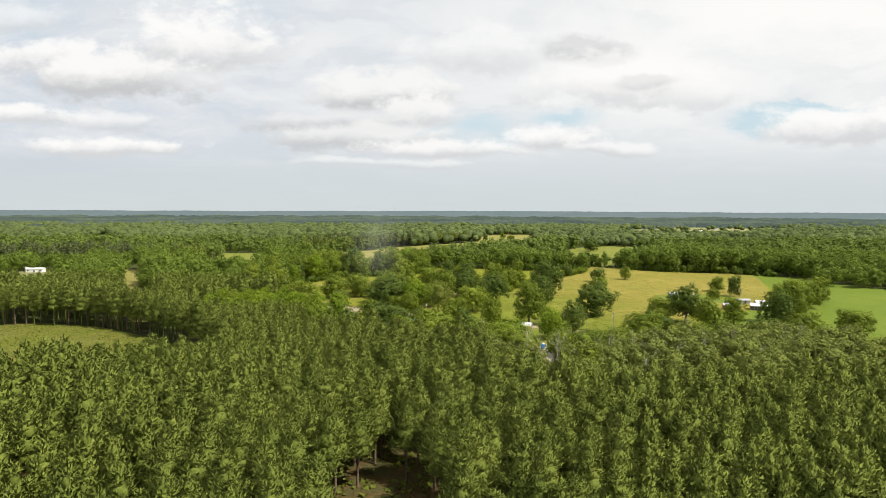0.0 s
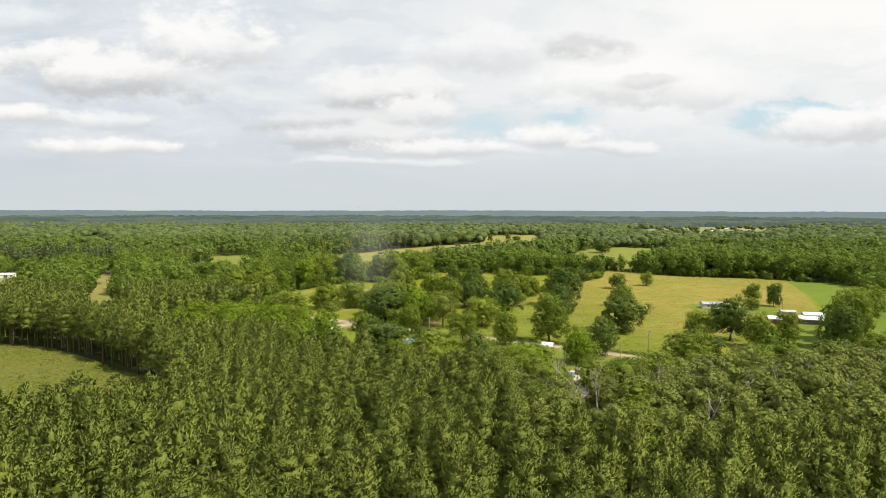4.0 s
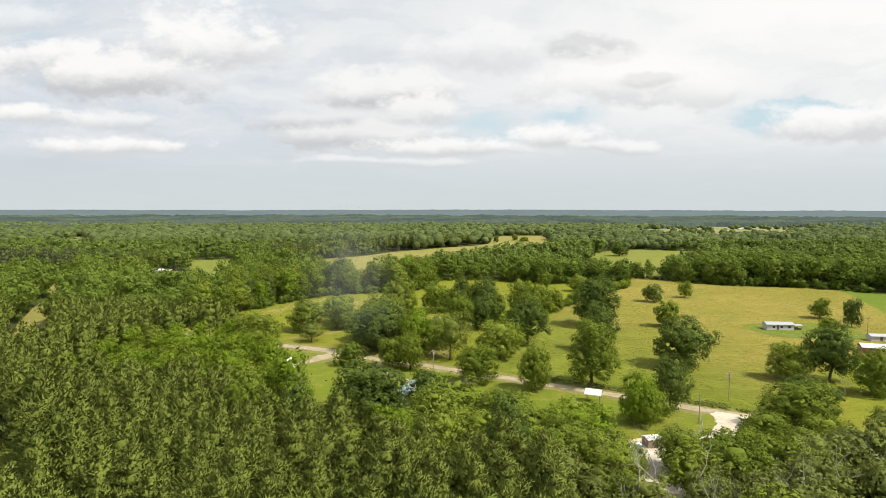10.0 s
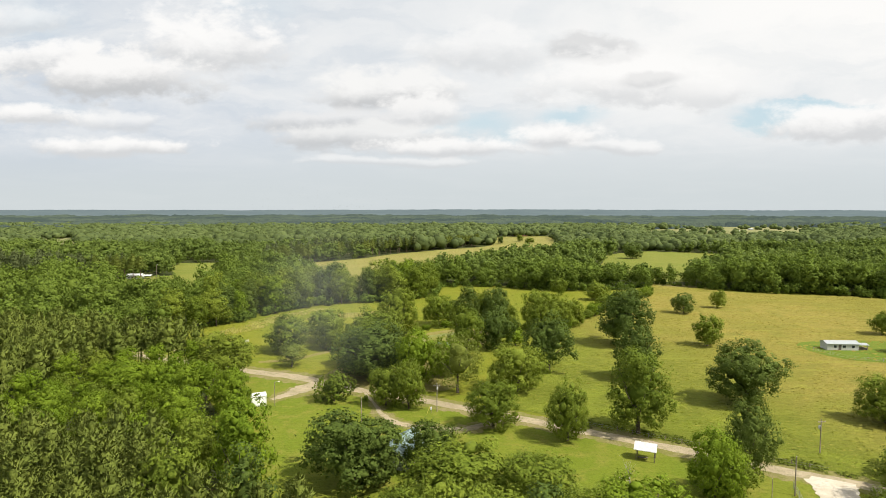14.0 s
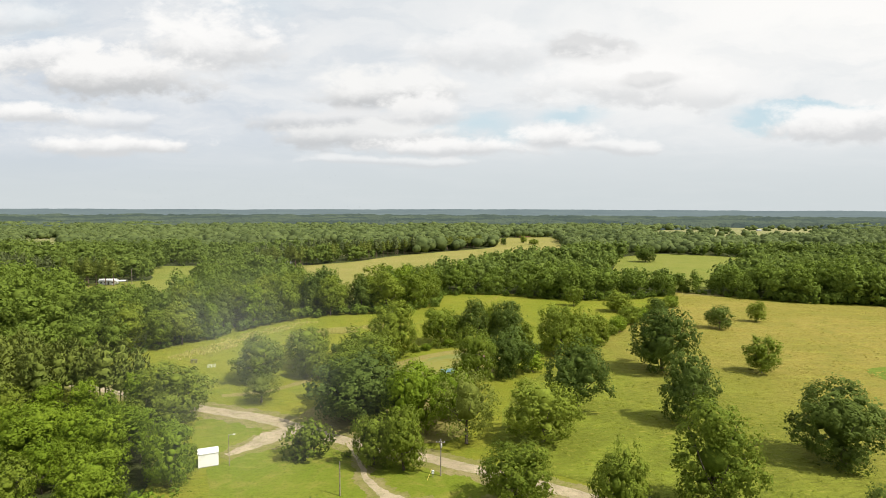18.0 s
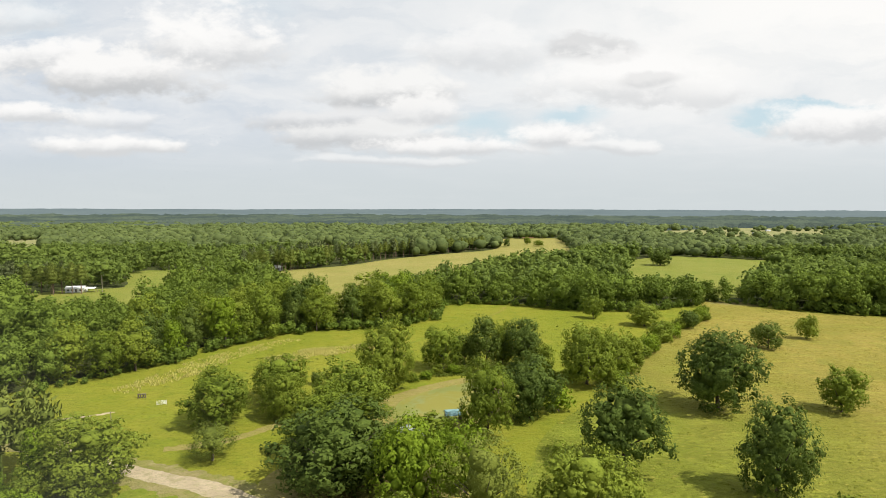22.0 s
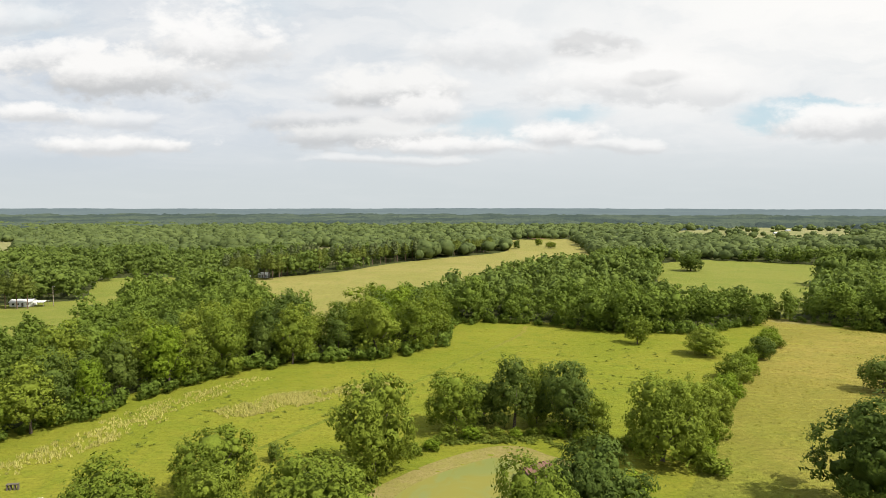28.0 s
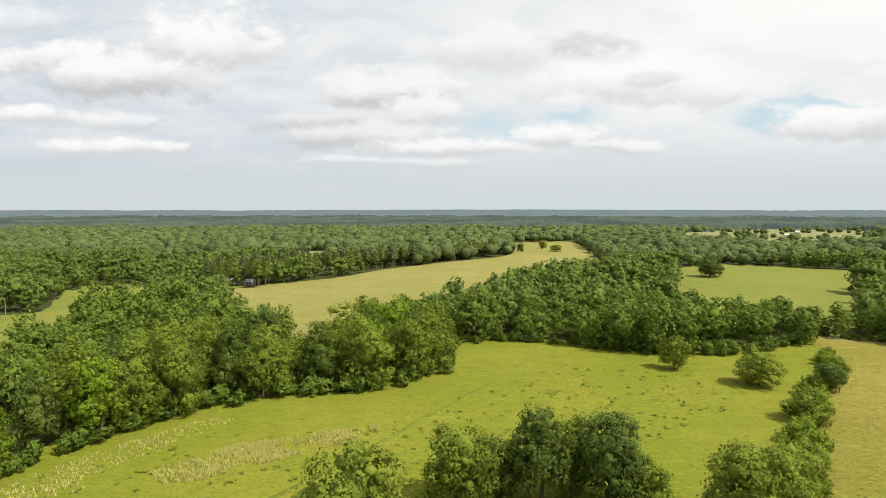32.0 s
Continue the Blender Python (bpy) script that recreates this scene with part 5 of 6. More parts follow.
# ---- buildings ----
def roof_mesh(length, width, rise, over, thick, eave, ribs=0):
    """A gable roof along x, with overhang, thickness and standing seams."""
    bm = bmesh.new()
    half, l = width / 2 + over, length / 2 + over
    slope = rise / (width / 2)
    low_z = eave - over * slope
    profile = [(-half, low_z), (0, eave + rise), (half, low_z), (half, low_z - thick), (0, eave + rise - thick), (-half, low_z - thick)]
    ends = [[bm.verts.new((x, y, z)) for y, z in profile] for x in (-l, l)]
    n = len(profile)
    for i in range(n):
        bm.faces.new((ends[0][i], ends[0][(i + 1) % n], ends[1][(i + 1) % n], ends[1][i]))
    bm.faces.new((ends[0][0], ends[0][1], ends[0][4], ends[0][5]))
    bm.faces.new((ends[0][1], ends[0][2], ends[0][3], ends[0][4]))
    bm.faces.new((ends[1][0], ends[1][1], ends[1][4], ends[1][5]))
    bm.faces.new((ends[1][1], ends[1][2], ends[1][3], ends[1][4]))
    for k in range(ribs):
        x = -l + 2 * l * (k + 0.5) / ribs
        for s in (-1, 1):
            v = [bm.verts.new(c) for c in ((x - 0.03, 0, eave + rise + 0.04), (x + 0.03, 0, eave + rise + 0.04), (x + 0.03, s * half, low_z + 0.04), (x - 0.03, s * half, low_z + 0.04),
                                           (x - 0.03, 0, eave + rise - 0.02), (x + 0.03, 0, eave + rise - 0.02), (x + 0.03, s * half, low_z - 0.02), (x - 0.03, s * half, low_z - 0.02))]
            for f in ((0, 1, 2, 3), (0, 3, 7, 4), (1, 5, 6, 2), (3, 2, 6, 7)):
                bm.faces.new([v[i] for i in f])
    bmesh.ops.recalc_face_normals(bm, faces=bm.faces)
    return bm


def walls_mesh(length, width, eave, rise, thick=0.12):
    """Four walls with gable ends."""
    bm = bmesh.new()
    l, h = length / 2, width / 2
    box(bm, -l, l, -h, -h + thick, 0, eave)
    box(bm, -l, l, h - thick, h, 0, eave)
    for s in (-1, 1):
        x0, x1 = (s * l, s * (l - thick))
        va = [bm.verts.new((x0, y, z)) for y, z in ((-h + thick, 0), (h - thick, 0), (h - thick, eave), (0, eave + rise * 0.96), (-h + thick, eave))]
        vb = [bm.verts.new((x1, y, z)) for y, z in ((-h + thick, 0), (h - thick, 0), (h - thick, eave), (0, eave + rise * 0.96), (-h + thick, eave))]
        bm.faces.new(va)
        bm.faces.new(vb[::-1])
        for i in range(5):
            bm.faces.new((va[i], vb[i], vb[(i + 1) % 5], va[(i + 1) % 5]))
    bmesh.ops.recalc_face_normals(bm, faces=bm.faces)
    return bm


def window(parent, x, y, z, wide, high, side):
    """A framed window on a long wall (side -1: front, 1: back)."""
    d = 0.05 * side
    f = part("window", boxed(x - wide / 2 - 0.07, x + wide / 2 + 0.07, min(y, y + d), max(y, y + d), z - 0.07, z + high + 0.07), WHITE_METAL, parent, "white window frame")
    y2 = y + d + 0.012 * side
    part("pane", boxed(x - wide / 2, x + wide / 2, min(y + d, y2), max(y + d, y2), z, z + high), GLASS_DARK, f)


def house(name, x, y, turn, length, width, eave, rise, wall, roof, label, category, windows=(), doors=(), over=0.35, ribs=0, end_door=None):
    h = thing(name, x, y, 0, turn, label, category)
    part("foundation", boxed(-length / 2 - 0.05, length / 2 + 0.05, -width / 2 - 0.05, width / 2 + 0.05, -0.2, 0.16), STEEL, h)
    part("walls", walls_mesh(length, width, eave, rise), wall, h)
    part("roof", roof_mesh(length, width, rise, over, 0.1, eave, ribs), roof, h)
    for wx, side in windows:
        window(h, wx, side * width / 2, eave * 0.38, 0.95, eave * 0.36, side)
    for dx, side in doors:
        y0 = side * width / 2
        d = part("door", boxed(dx - 0.42, dx + 0.42, min(y0, y0 + 0.05 * side), max(y0, y0 + 0.05 * side), 0.17, 1.9), DARK_WALL, h)
        part("handle", boxed(dx + 0.28, dx + 0.36, min(y0, y0 + 0.1 * side), max(y0, y0 + 0.1 * side), 0.95, 1.02), STEEL, d)
    if end_door is not None:
        s, w0, h0 = end_door
        x0 = s * length / 2
        d = part("door", boxed(min(x0, x0 + 0.05 * s), max(x0, x0 + 0.05 * s), -w0 / 2, w0 / 2, 0.17, h0), WHITE_METAL, h)
        part("door_seam", boxed(min(x0, x0 + 0.06 * s), max(x0, x0 + 0.06 * s), -0.02, 0.02, 0.17, h0), STEEL, d)
    return h


def post_roof(name, x, y, turn, length, width, eave, rise, roof, label, category, side_boards=False):
    """An open shelter: roof on posts."""
    h = thing(name, x, y, 0, turn, label, category)
    for sx in (-1, 1):
        for sy in (-1, 1):
            part("post", boxed(sx * (length / 2 - 0.1) - 0.07, sx * (length / 2 - 0.1) + 0.07, sy * (width / 2 - 0.1) - 0.07, sy * (width / 2 - 0.1) + 0.07, -0.2, eave + 0.02), POLE_WOOD, h)
    for sy in (-1, 1):
        part("beam", boxed(-length / 2, length / 2, sy * (width / 2 - 0.1) - 0.06, sy * (width / 2 - 0.1) + 0.06, eave - 0.16, eave - 0.005), POLE_WOOD, h)
    part("roof", roof_mesh(length, width, rise, 0.3, 0.07, eave, int(length * 2)), roof, h)
    if side_boards:
        for sx in (-1, 1):
            part("end_wall", boxed(sx * length / 2 - 0.04, sx * length / 2 + 0.04, -width / 2, width / 2, 0, eave * 0.9), DARK_WALL, h)
    return h


house("trailer_home", 121.5, 302, -3, 9.6, 3.9, 2.3, 0.65, SIDING, ROOF_GREY, "pale grey trailer home with a metal roof on a mown plot", "house", windows=((-2.4, -1), (0.4, -1), (3.2, -1)), doors=((-0.9, -1),), ribs=9)
post_roof("porch", 127.9, 301.4, -3, 2.8, 2.8, 1.9, 0.3, ROOF_GREY, "white porch roof with junk beneath, beside the trailer home", "porch")
for i in range(6):
    b = thing("box_crate", 126.9 + (i % 3) * 0.95, 300.5 + (i // 3) * 1.3, 0, random.uniform(-30, 30), "dark crate stacked under the porch", "crate", "crates under the porch")
    part("body", boxed(-0.4, 0.4, -0.35, 0.35, 0.05, 0.75, 0.03), DARK_WALL, b)
    part("lid", boxed(-0.43, 0.43, -0.38, 0.38, 0.752, 0.82, 0.02), POLE_WOOD, b)
sheet("mown_plot", [(111, 308), (112, 294), (120, 286), (140, 284), (148, 292), (150, 308), (138, 314), (122, 313)], 0.11, GREEN_PASTURE, "mown green plot round the trailer home", "lawn", rough=0.8)

house("barn", 131, 266, -16, 6.5, 4.6, 2.2, 0.8, RED_BRICK, ROOF_WHITE, "low barn with a white metal roof and reddish walls", "barn", windows=((2.2, -1),), doors=((-1.2, -1),), ribs=9)
house("barn", 144, 265, -22, 8.5, 5.2, 2.2, 0.9, DARK_WALL, ROOF_WHITE, "long white-roofed shed beside the barn", "barn", windows=((-2.4, -1),), doors=((2.2, -1),), ribs=10)
house("shed", 145, 283, -5, 5.5, 3, 2.0, 0.5, SIDING, ROOF_GREY, "small grey shed behind the barn", "shed", doors=((0.5, -1),))
house("shed", 150, 274, -12, 7, 4, 2.3, 0.8, SIDING, ROOF_WHITE, "white-roofed shed behind the barn", "shed", doors=((0.5, -1),))

house("teal_roofed_house", -12.7, 217.4, 68, 9.0, 6.0, 2.5, 1.7, WHITE_METAL, ROOF_TEAL, "white house with a teal metal roof beside the lawn", "house", windows=((-2, -1), (2, -1), (-2, 1), (2, 1)), doors=((0, -1),), ribs=12)
house("white_shed", -48.0, 246.3, 24, 3.3, 2.7, 2.5, 0.5, WHITE_METAL, ROOF_WHITE, "white metal shed at the edge of the lawn", "shed", over=0.08, ribs=0, end_door=(1, 1.7, 1.95))
house("grey_roofed_house", -17.0, 285.0, 45, 9, 6, 2.4, 1.3, DARK_WALL, ROOF_DULL, "dark house with a grey metal roof under the trees", "house", windows=((-2, -1), (2, -1)), doors=((0, -1),), ribs=10)
house("back_shed", -22.5, 277, 20, 5, 3.6, 2.1, 0.8, DARK_WALL, ROOF_GREY, "dark wooden shed under the yard trees", "shed", doors=((0, -1),))
house("boat_shed", 5.4, 319.4, 36, 5.0, 3.0, 1.5, 0.8, DARK_WALL, ROOF_RUST, "low shed with a rusty red roof beside the pond", "shed", doors=((0.0, -1),), ribs=8)
post_roof("tarp_shelter", -5.6, 299.6, 12, 3.2, 2.6, 1.9, 0.7, TARP, "teal tarp shelter at the pond's edge", "shelter", True)
post_roof("well_shelter", 31.4, 217.7, -24, 3.3, 2.4, 2.3, 0.85, ROOF_WHITE, "open shelter with a white roof on dark posts in the lawn", "shelter")
b = thing("picnic_bench", 30.8, 217.6, 0, -14, "dark wooden bench under the open shelter", "bench")
part("seat", boxed(-0.9, 0.9, -0.2, 0.2, 0.38, 0.44), DARK_WALL, b)
for sx in (-0.75, 0.75):
    part("leg", boxed(sx - 0.05, sx + 0.05, -0.16, 0.16, -0.02, 0.378), DARK_WALL, b)
house("equipment_shed", 36.2, 191.9, 12, 2.9, 2.3, 1.8, 0.3, BROWN_BOARDS, ROOF_WHITE, "brown shed with a white roof on the gravel", "shed", over=0.15, doors=((0.2, -1),))

t = thing("portable_toilet", 32.4, 188.4, 0.02, 15, "blue portable toilet with a white roof on the gravel", "portable toilet")
part("body", boxed(-0.46, 0.46, -0.46, 0.46, 0.06, 1.72, 0.04), BLUE_PLASTIC, t)
part("base", boxed(-0.5, 0.5, -0.5, 0.5, -0.02, 0.058), RUBBER, t)
part("roof", boxed(-0.5, 0.5, -0.5, 0.5, 1.722, 1.92, 0.09), WHITE_METAL, t)
d = part("door", boxed(-0.34, 0.34, -0.49, -0.462, 0.12, 1.62), BLUE_PLASTIC, t)
part("handle", boxed(0.22, 0.28, -0.52, -0.491, 0.8, 0.95), STEEL, d)
part("vent", boxed(0.28, 0.36, 0.28, 0.36, 1.921, 2.15), WHITE_METAL, t)

# farm buildings in the far clearings
house("farm_house", -204, 487, 10, 9, 5, 2.3, 1.0, WHITE_METAL, ROOF_WHITE, "long white farm house beside tall pines", "house", windows=((-3, -1), (-1, -1), (3, -1)), doors=((0.8, -1),), ribs=8)
post_roof("carport", -196, 487, 8, 4.5, 4, 2.2, 0.5, ROOF_WHITE, "white carport beside the farm house", "carport")
house("field_house", -128.5, 597, -8, 6, 4.5, 2.3, 1.2, SIDING, ROOF_WHITE, "cream house at the end of the hay field", "house", windows=((-1.8, -1), (1.8, -1)), doors=((0, -1),))
house("field_shed", -143, 602, 5, 7, 4, 2.4, 1.0, WHITE_METAL, ROOF_GREY, "white shed under the pines by the hay field", "shed", doors=((0, -1),))
house("left_house", -285, 412, 6, 11, 4.5, 2.5, 0.8, WHITE_METAL, ROOF_WHITE, "white trailer home in a far woodland yard", "house", windows=((-4, -1), (4, -1)), doors=((0, -1),))
house("left_shed", -297, 424, 6, 6, 4, 2.2, 0.7, WHITE_METAL, ROOF_WHITE, "white shed in a far woodland yard", "shed", doors=((0, -1),))
house("red_house", 112, 1066, 4, 22, 10, 3.4, 3.0, RED_BRICK, plain("brown_shingles", (0.16, 0.10, 0.09), 0.8), "red brick house at the end of the far hay field", "house", windows=((-6, -1), (6, -1)), doors=((0, -1),))
for i, (fx, fy, ln) in enumerate(((-330, 1250, 22), (-180, 1335, 18), (-270, 1300, 14), (520, 1190, 16), (600, 1300, 14), (250, 1390, 16), (60, 1100, 12))):
    house("distant_house", fx, fy, i * 7 - 20, ln * 0.55, 6, 5.0 if fx < 0 else 3.0, 1.5, SIDING, ROOF_WHITE if i % 2 else ROOF_GREY, "white building among the far woods", "house", doors=((0, -1),))


# ---- poles, fences and small things of the yard ----
def pole(x, y, high, label, arm=False, lamp=False, box_at=0.0, thick=0.11):
    p = thing("utility_pole", x, y, 0, random.uniform(-12, 12), label, "utility pole", "utility poles")
    v, q = tube([(0, 0, -0.4), (0, 0, high * 0.5), (0, 0, high)], [thick, thick * 0.88, thick * 0.75], 8)
    under("shaft", raw_mesh("shaft", v, q, mats=[POLE_WOOD], smooth=True), p)
    part("cap", boxed(-thick * 0.7, thick * 0.7, -thick * 0.7, thick * 0.7, high, high + 0.04), STEEL, p)
    if arm:
        a = part("crossarm", boxed(-0.75, 0.75, -thick - 0.08, -thick * 0.8, high - 0.5, high - 0.38), POLE_WOOD, p)
        for k in (-0.65, -0.2, 0.2, 0.65):
            v, q = tube([(k, -thick - 0.02, high - 0.38), (k, -thick - 0.02, high - 0.24)], [0.04, 0.03], 6)
            under("insulator", raw_mesh("insulator", v, q, mats=[WHITE_METAL]), a)
    if lamp:
        v, q = tube([(0, 0, high - 0.15), (0.35, 0, high + 0.08), (0.8, 0, high + 0.1)], [0.03, 0.03, 0.03], 6)
        arm_ob = under("lamp_arm", raw_mesh("lamp_arm", v, q, mats=[STEEL]), p)
        part("lamp_head", boxed(0.75, 1.15, -0.09, 0.09, high + 0.02, high + 0.14, 0.03), WHITE_METAL, arm_ob)
    if box_at:
        v, q = tube([(0, thick + 0.2, box_at), (0, thick + 0.2, box_at + 0.1), (0, thick + 0.2, box_at + 0.7), (0, thick + 0.2, box_at + 0.78)], [0.1, 0.2, 0.2, 0.1], 10)
        can = under("transformer", raw_mesh("transformer", v, q, mats=[ROOF_WHITE], smooth=True), p, "pale grey transformer can")
        part("bracket", boxed(-0.05, 0.05, thick * 0.7, thick + 0.06, box_at + 0.25, box_at + 0.4), STEEL, can)
    return p


pole(64.3, 220.2, 6.6, "weathered wooden pole with a transformer in the hay field", True, False, 4.6)
pole(-6.8, 242.1, 6.4, "wooden power pole with a transformer beside the dirt loop", True, False, 4.9)
pole(-22.6, 235.0, 5.5, "plain wooden pole standing in the lawn")
pole(-44.0, 245.6, 5.6, "thin lamp pole beside the white shed", False, True, 0.0, 0.07)
pole(43.2, 197.8, 5.8, "thin pale pole beside the gravel drive", False, False, 0.0, 0.06)
pole(50.4, 204.2, 6.4, "dark wooden pole beside the gravel drive")
pole(-72.4, 288.6, 5.6, "thin pale pole in the meadow", False, False, 0.0, 0.08)
pole(-190.5, 487.5, 9.0, "tall lamp pole beside the farm house", False, True, 0.0, 0.16)
pole(-174.0, 332.0, 9.0, "power pole in the lane through the woods", True)
pole(-117.0, 285.0, 7.0, "pale pole at the edge of the meadow", False, False, 0.0, 0.1)
pole(-131.0, 297.0, 7.0, "pale pole at the edge of the woods", False, False, 0.0, 0.1)
pole(148.0, 292.0, 6.5, "power pole behind the trailer home", True)

m = thing("meter_post", -8.1, 241.6, 0, 0, "short post with a white meter box beside the power pole", "meter post")
part("post", boxed(-0.07, 0.07, -0.07, 0.07, -0.2, 1.5), POLE_WOOD, m)
b = part("meter_box", boxed(-0.2, 0.2, -0.2, -0.072, 0.75, 1.35, 0.03), WHITE_METAL, m)
part("dial", boxed(-0.08, 0.08, -0.23, -0.201, 1.05, 1.25), GLASS_DARK, b)
v, q = tube([(-1.0, -1.2, -0.1), (-0.2, -0.2, 1.6)], [0.04, 0.04], 6)
under("guy_guard", raw_mesh("guy_guard", v, q, mats=[plain("yellow_plastic", (0.6, 0.5, 0.12), 0.5)]), m, "yellow guy-wire guard")

# chain-link fence beside the drive
f = thing("wire_fence", 0, 0, 0, 0, "low wire fence with steel posts beside the gravel drive", "fence")
fence_line = [(51.6, 206.6), (50.6, 203.4), (49.4, 200.2), (47.4, 197.4), (44.4, 195.6), (41.0, 195.2)]
for fx, fy in fence_line:
    part("post", boxed(fx - 0.04, fx + 0.04, fy - 0.04, fy + 0.04, -0.2, 1.25), STEEL, f)
for (ax, ay), (bx, by) in zip(fence_line, fence_line[1:]):
    for hz in (0.2, 0.5, 0.8, 1.2):
        v, q = tube([(ax, ay, hz), (bx, by, hz)], [0.018, 0.018], 4)
        under("wire", raw_mesh("wire", v, q, mats=[STEEL]), f)

# wire fence round the trailer home's plot
f = thing("plot_fence", 0, 0, 0, 0, "thin wire fence with steel posts round the mown plot", "fence")
fence_line = [(112, 300), (113.5, 294), (117, 288), (124, 286), (131, 285), (138, 285), (145, 289)]
for fx, fy in fence_line:
    part("post", boxed(fx - 0.05, fx + 0.05, fy - 0.05, fy + 0.05, -0.2, 1.2), STEEL, f)
for (ax, ay), (bx, by) in zip(fence_line, fence_line[1:]):
    for hz in (0.4, 0.75, 1.1):
        v, q = tube([(ax, ay, hz), (bx, by, hz)], [0.02, 0.02], 4)
        under("wire", raw_mesh("wire", v, q, mats=[STEEL]), f)

# field fence along the road and hedge
f = thing("field_fence", 0, 0, 0, 0, "old wooden posts with wire along the hay field", "fence")
line = [(22, 235.5), (30, 230.8), (38, 226.2), (46, 221.6), (54, 216.8), (61, 212.6)]
for (ax, ay), (bx, by) in zip(line, line[1:]):
    for k in range(3):
        px, py = ax + (bx - ax) * k / 3, ay + (by - ay) * k / 3
        part("post", boxed(px - 0.06, px + 0.06, py - 0.06, py + 0.06, -0.2, 1.0 + random.uniform(-0.1, 0.1)), POLE_WOOD, f)
    for hz in (0.45, 0.85):
        v, q = tube([(ax, ay, hz), (bx, by, hz)], [0.012, 0.012], 4)
        under("wire", raw_mesh("wire", v, q, mats=[STEEL]), f)

g = thing("gate_panel", -72.4, 308.9, 0, 22, "white metal gate panel standing in the meadow", "gate")
for hz in (0.25, 0.5, 0.75, 1.0):
    part("rail", boxed(-1.0, 1.0, -0.02, 0.02, hz - 0.03, hz + 0.03), WHITE_METAL, g)
for gx in (-1.02, 0.0, 1.02):
    part("upright", boxed(gx - 0.03, gx + 0.03, -0.045, -0.021, -0.02, 1.06), WHITE_METAL, g)
g = thing("feed_rack", -79.4, 313.6, 0, 10, "dark wooden feed rack in the meadow", "rack")
part("top", boxed(-0.9, 0.9, -0.3, 0.3, 0.95, 1.05), DARK_WALL, g)
for gx in (-0.8, -0.3, 0.3, 0.8):
    part("leg", boxed(gx - 0.06, gx + 0.06, -0.25, 0.25, -0.05, 0.948), DARK_WALL, g)


# ---- dead trees ----
def bare_tree(x, y, high, seed, label, spread=0.5, name="dead_tree"):
    """Grey leafless trunk with forked limbs and twigs."""
    r = np.random.default_rng(seed)
    root = thing(name, x, y, 0, r.uniform(0, 360), label, "dead tree", "dead trees")
    trunk, twigs = [], []

    def limb(start, way, length, thick, level):
        pts, rad, p, d = [start], [thick], start.copy(), way.copy()
        for k in range(3):
            d = (d + Vector(r.normal(0, 0.22, 3)) + Vector((0, 0, 0.06))).normalized()
            p = p + d * length / 3
            pts.append(p.copy())
            rad.append(thick * (1 - 0.25 * (k + 1)))
        (trunk if level < 2 else twigs).append(tube(pts, rad, 5 if level < 2 else 3))
        if level < 3:
            for k in range(3 if level else 5):
                i = r.integers(1, 4)
                side = Vector((r.normal(0, spread), r.normal(0, spread), r.uniform(0.1, 0.7)))
                limb(pts[i], (d * 0.5 + side).normalized(), length * r.uniform(0.45, 0.7), rad[i] * 0.6, level + 1)

    limb(Vector((0, 0, -0.2)), Vector((r.normal(0, 0.1), r.normal(0, 0.1), 1)).normalized(), high * 0.55, high * 0.018, 0)
    v, q = merge(trunk)
    under("trunk", raw_mesh("trunk", v, q, mats=[BARK_DEAD], smooth=True), root)
    v, q = merge(twigs)
    under("branchwork", raw_mesh("branchwork", v, q, mats=[BARK_DEAD]), root)


for i, (dx, dy, dh) in enumerate(((20.7, 157.6, 16), (23.5, 146, 15), (42, 161, 17), (46, 160, 16), (27, 164, 17), (34, 166, 16), (100, 174, 17), (108, 177, 15), (60, 158, 15), (31, 152, 16), (75, 166, 15), (52, 150, 15), (38, 152, 15),
                                  (66, 172, 14), (84, 170, 15), (90, 160, 14), (16, 140, 14), (56, 168, 15), (61.6, 163.8, 12), (70, 161, 14), (47.5, 163.6, 14), (74.6, 183, 11), (63, 167, 10), (81, 176, 10), (96, 181, 10), (104, 171, 12), (118, 180, 12), (112, 166, 11))):
    bare_tree(dx, dy, dh, 50 + i, "grey leafless dead tree in the scrub woods")
bare_tree(25.4, 206.5, 7.5, 80, "pale bare tree with upright limbs on the lawn", 0.7)
bare_tree(94, 223, 9, 81, "grey dead tree in the corner grove")
bare_tree(21, 231, 4, 82, "small bare brush beside the road", 0.9)


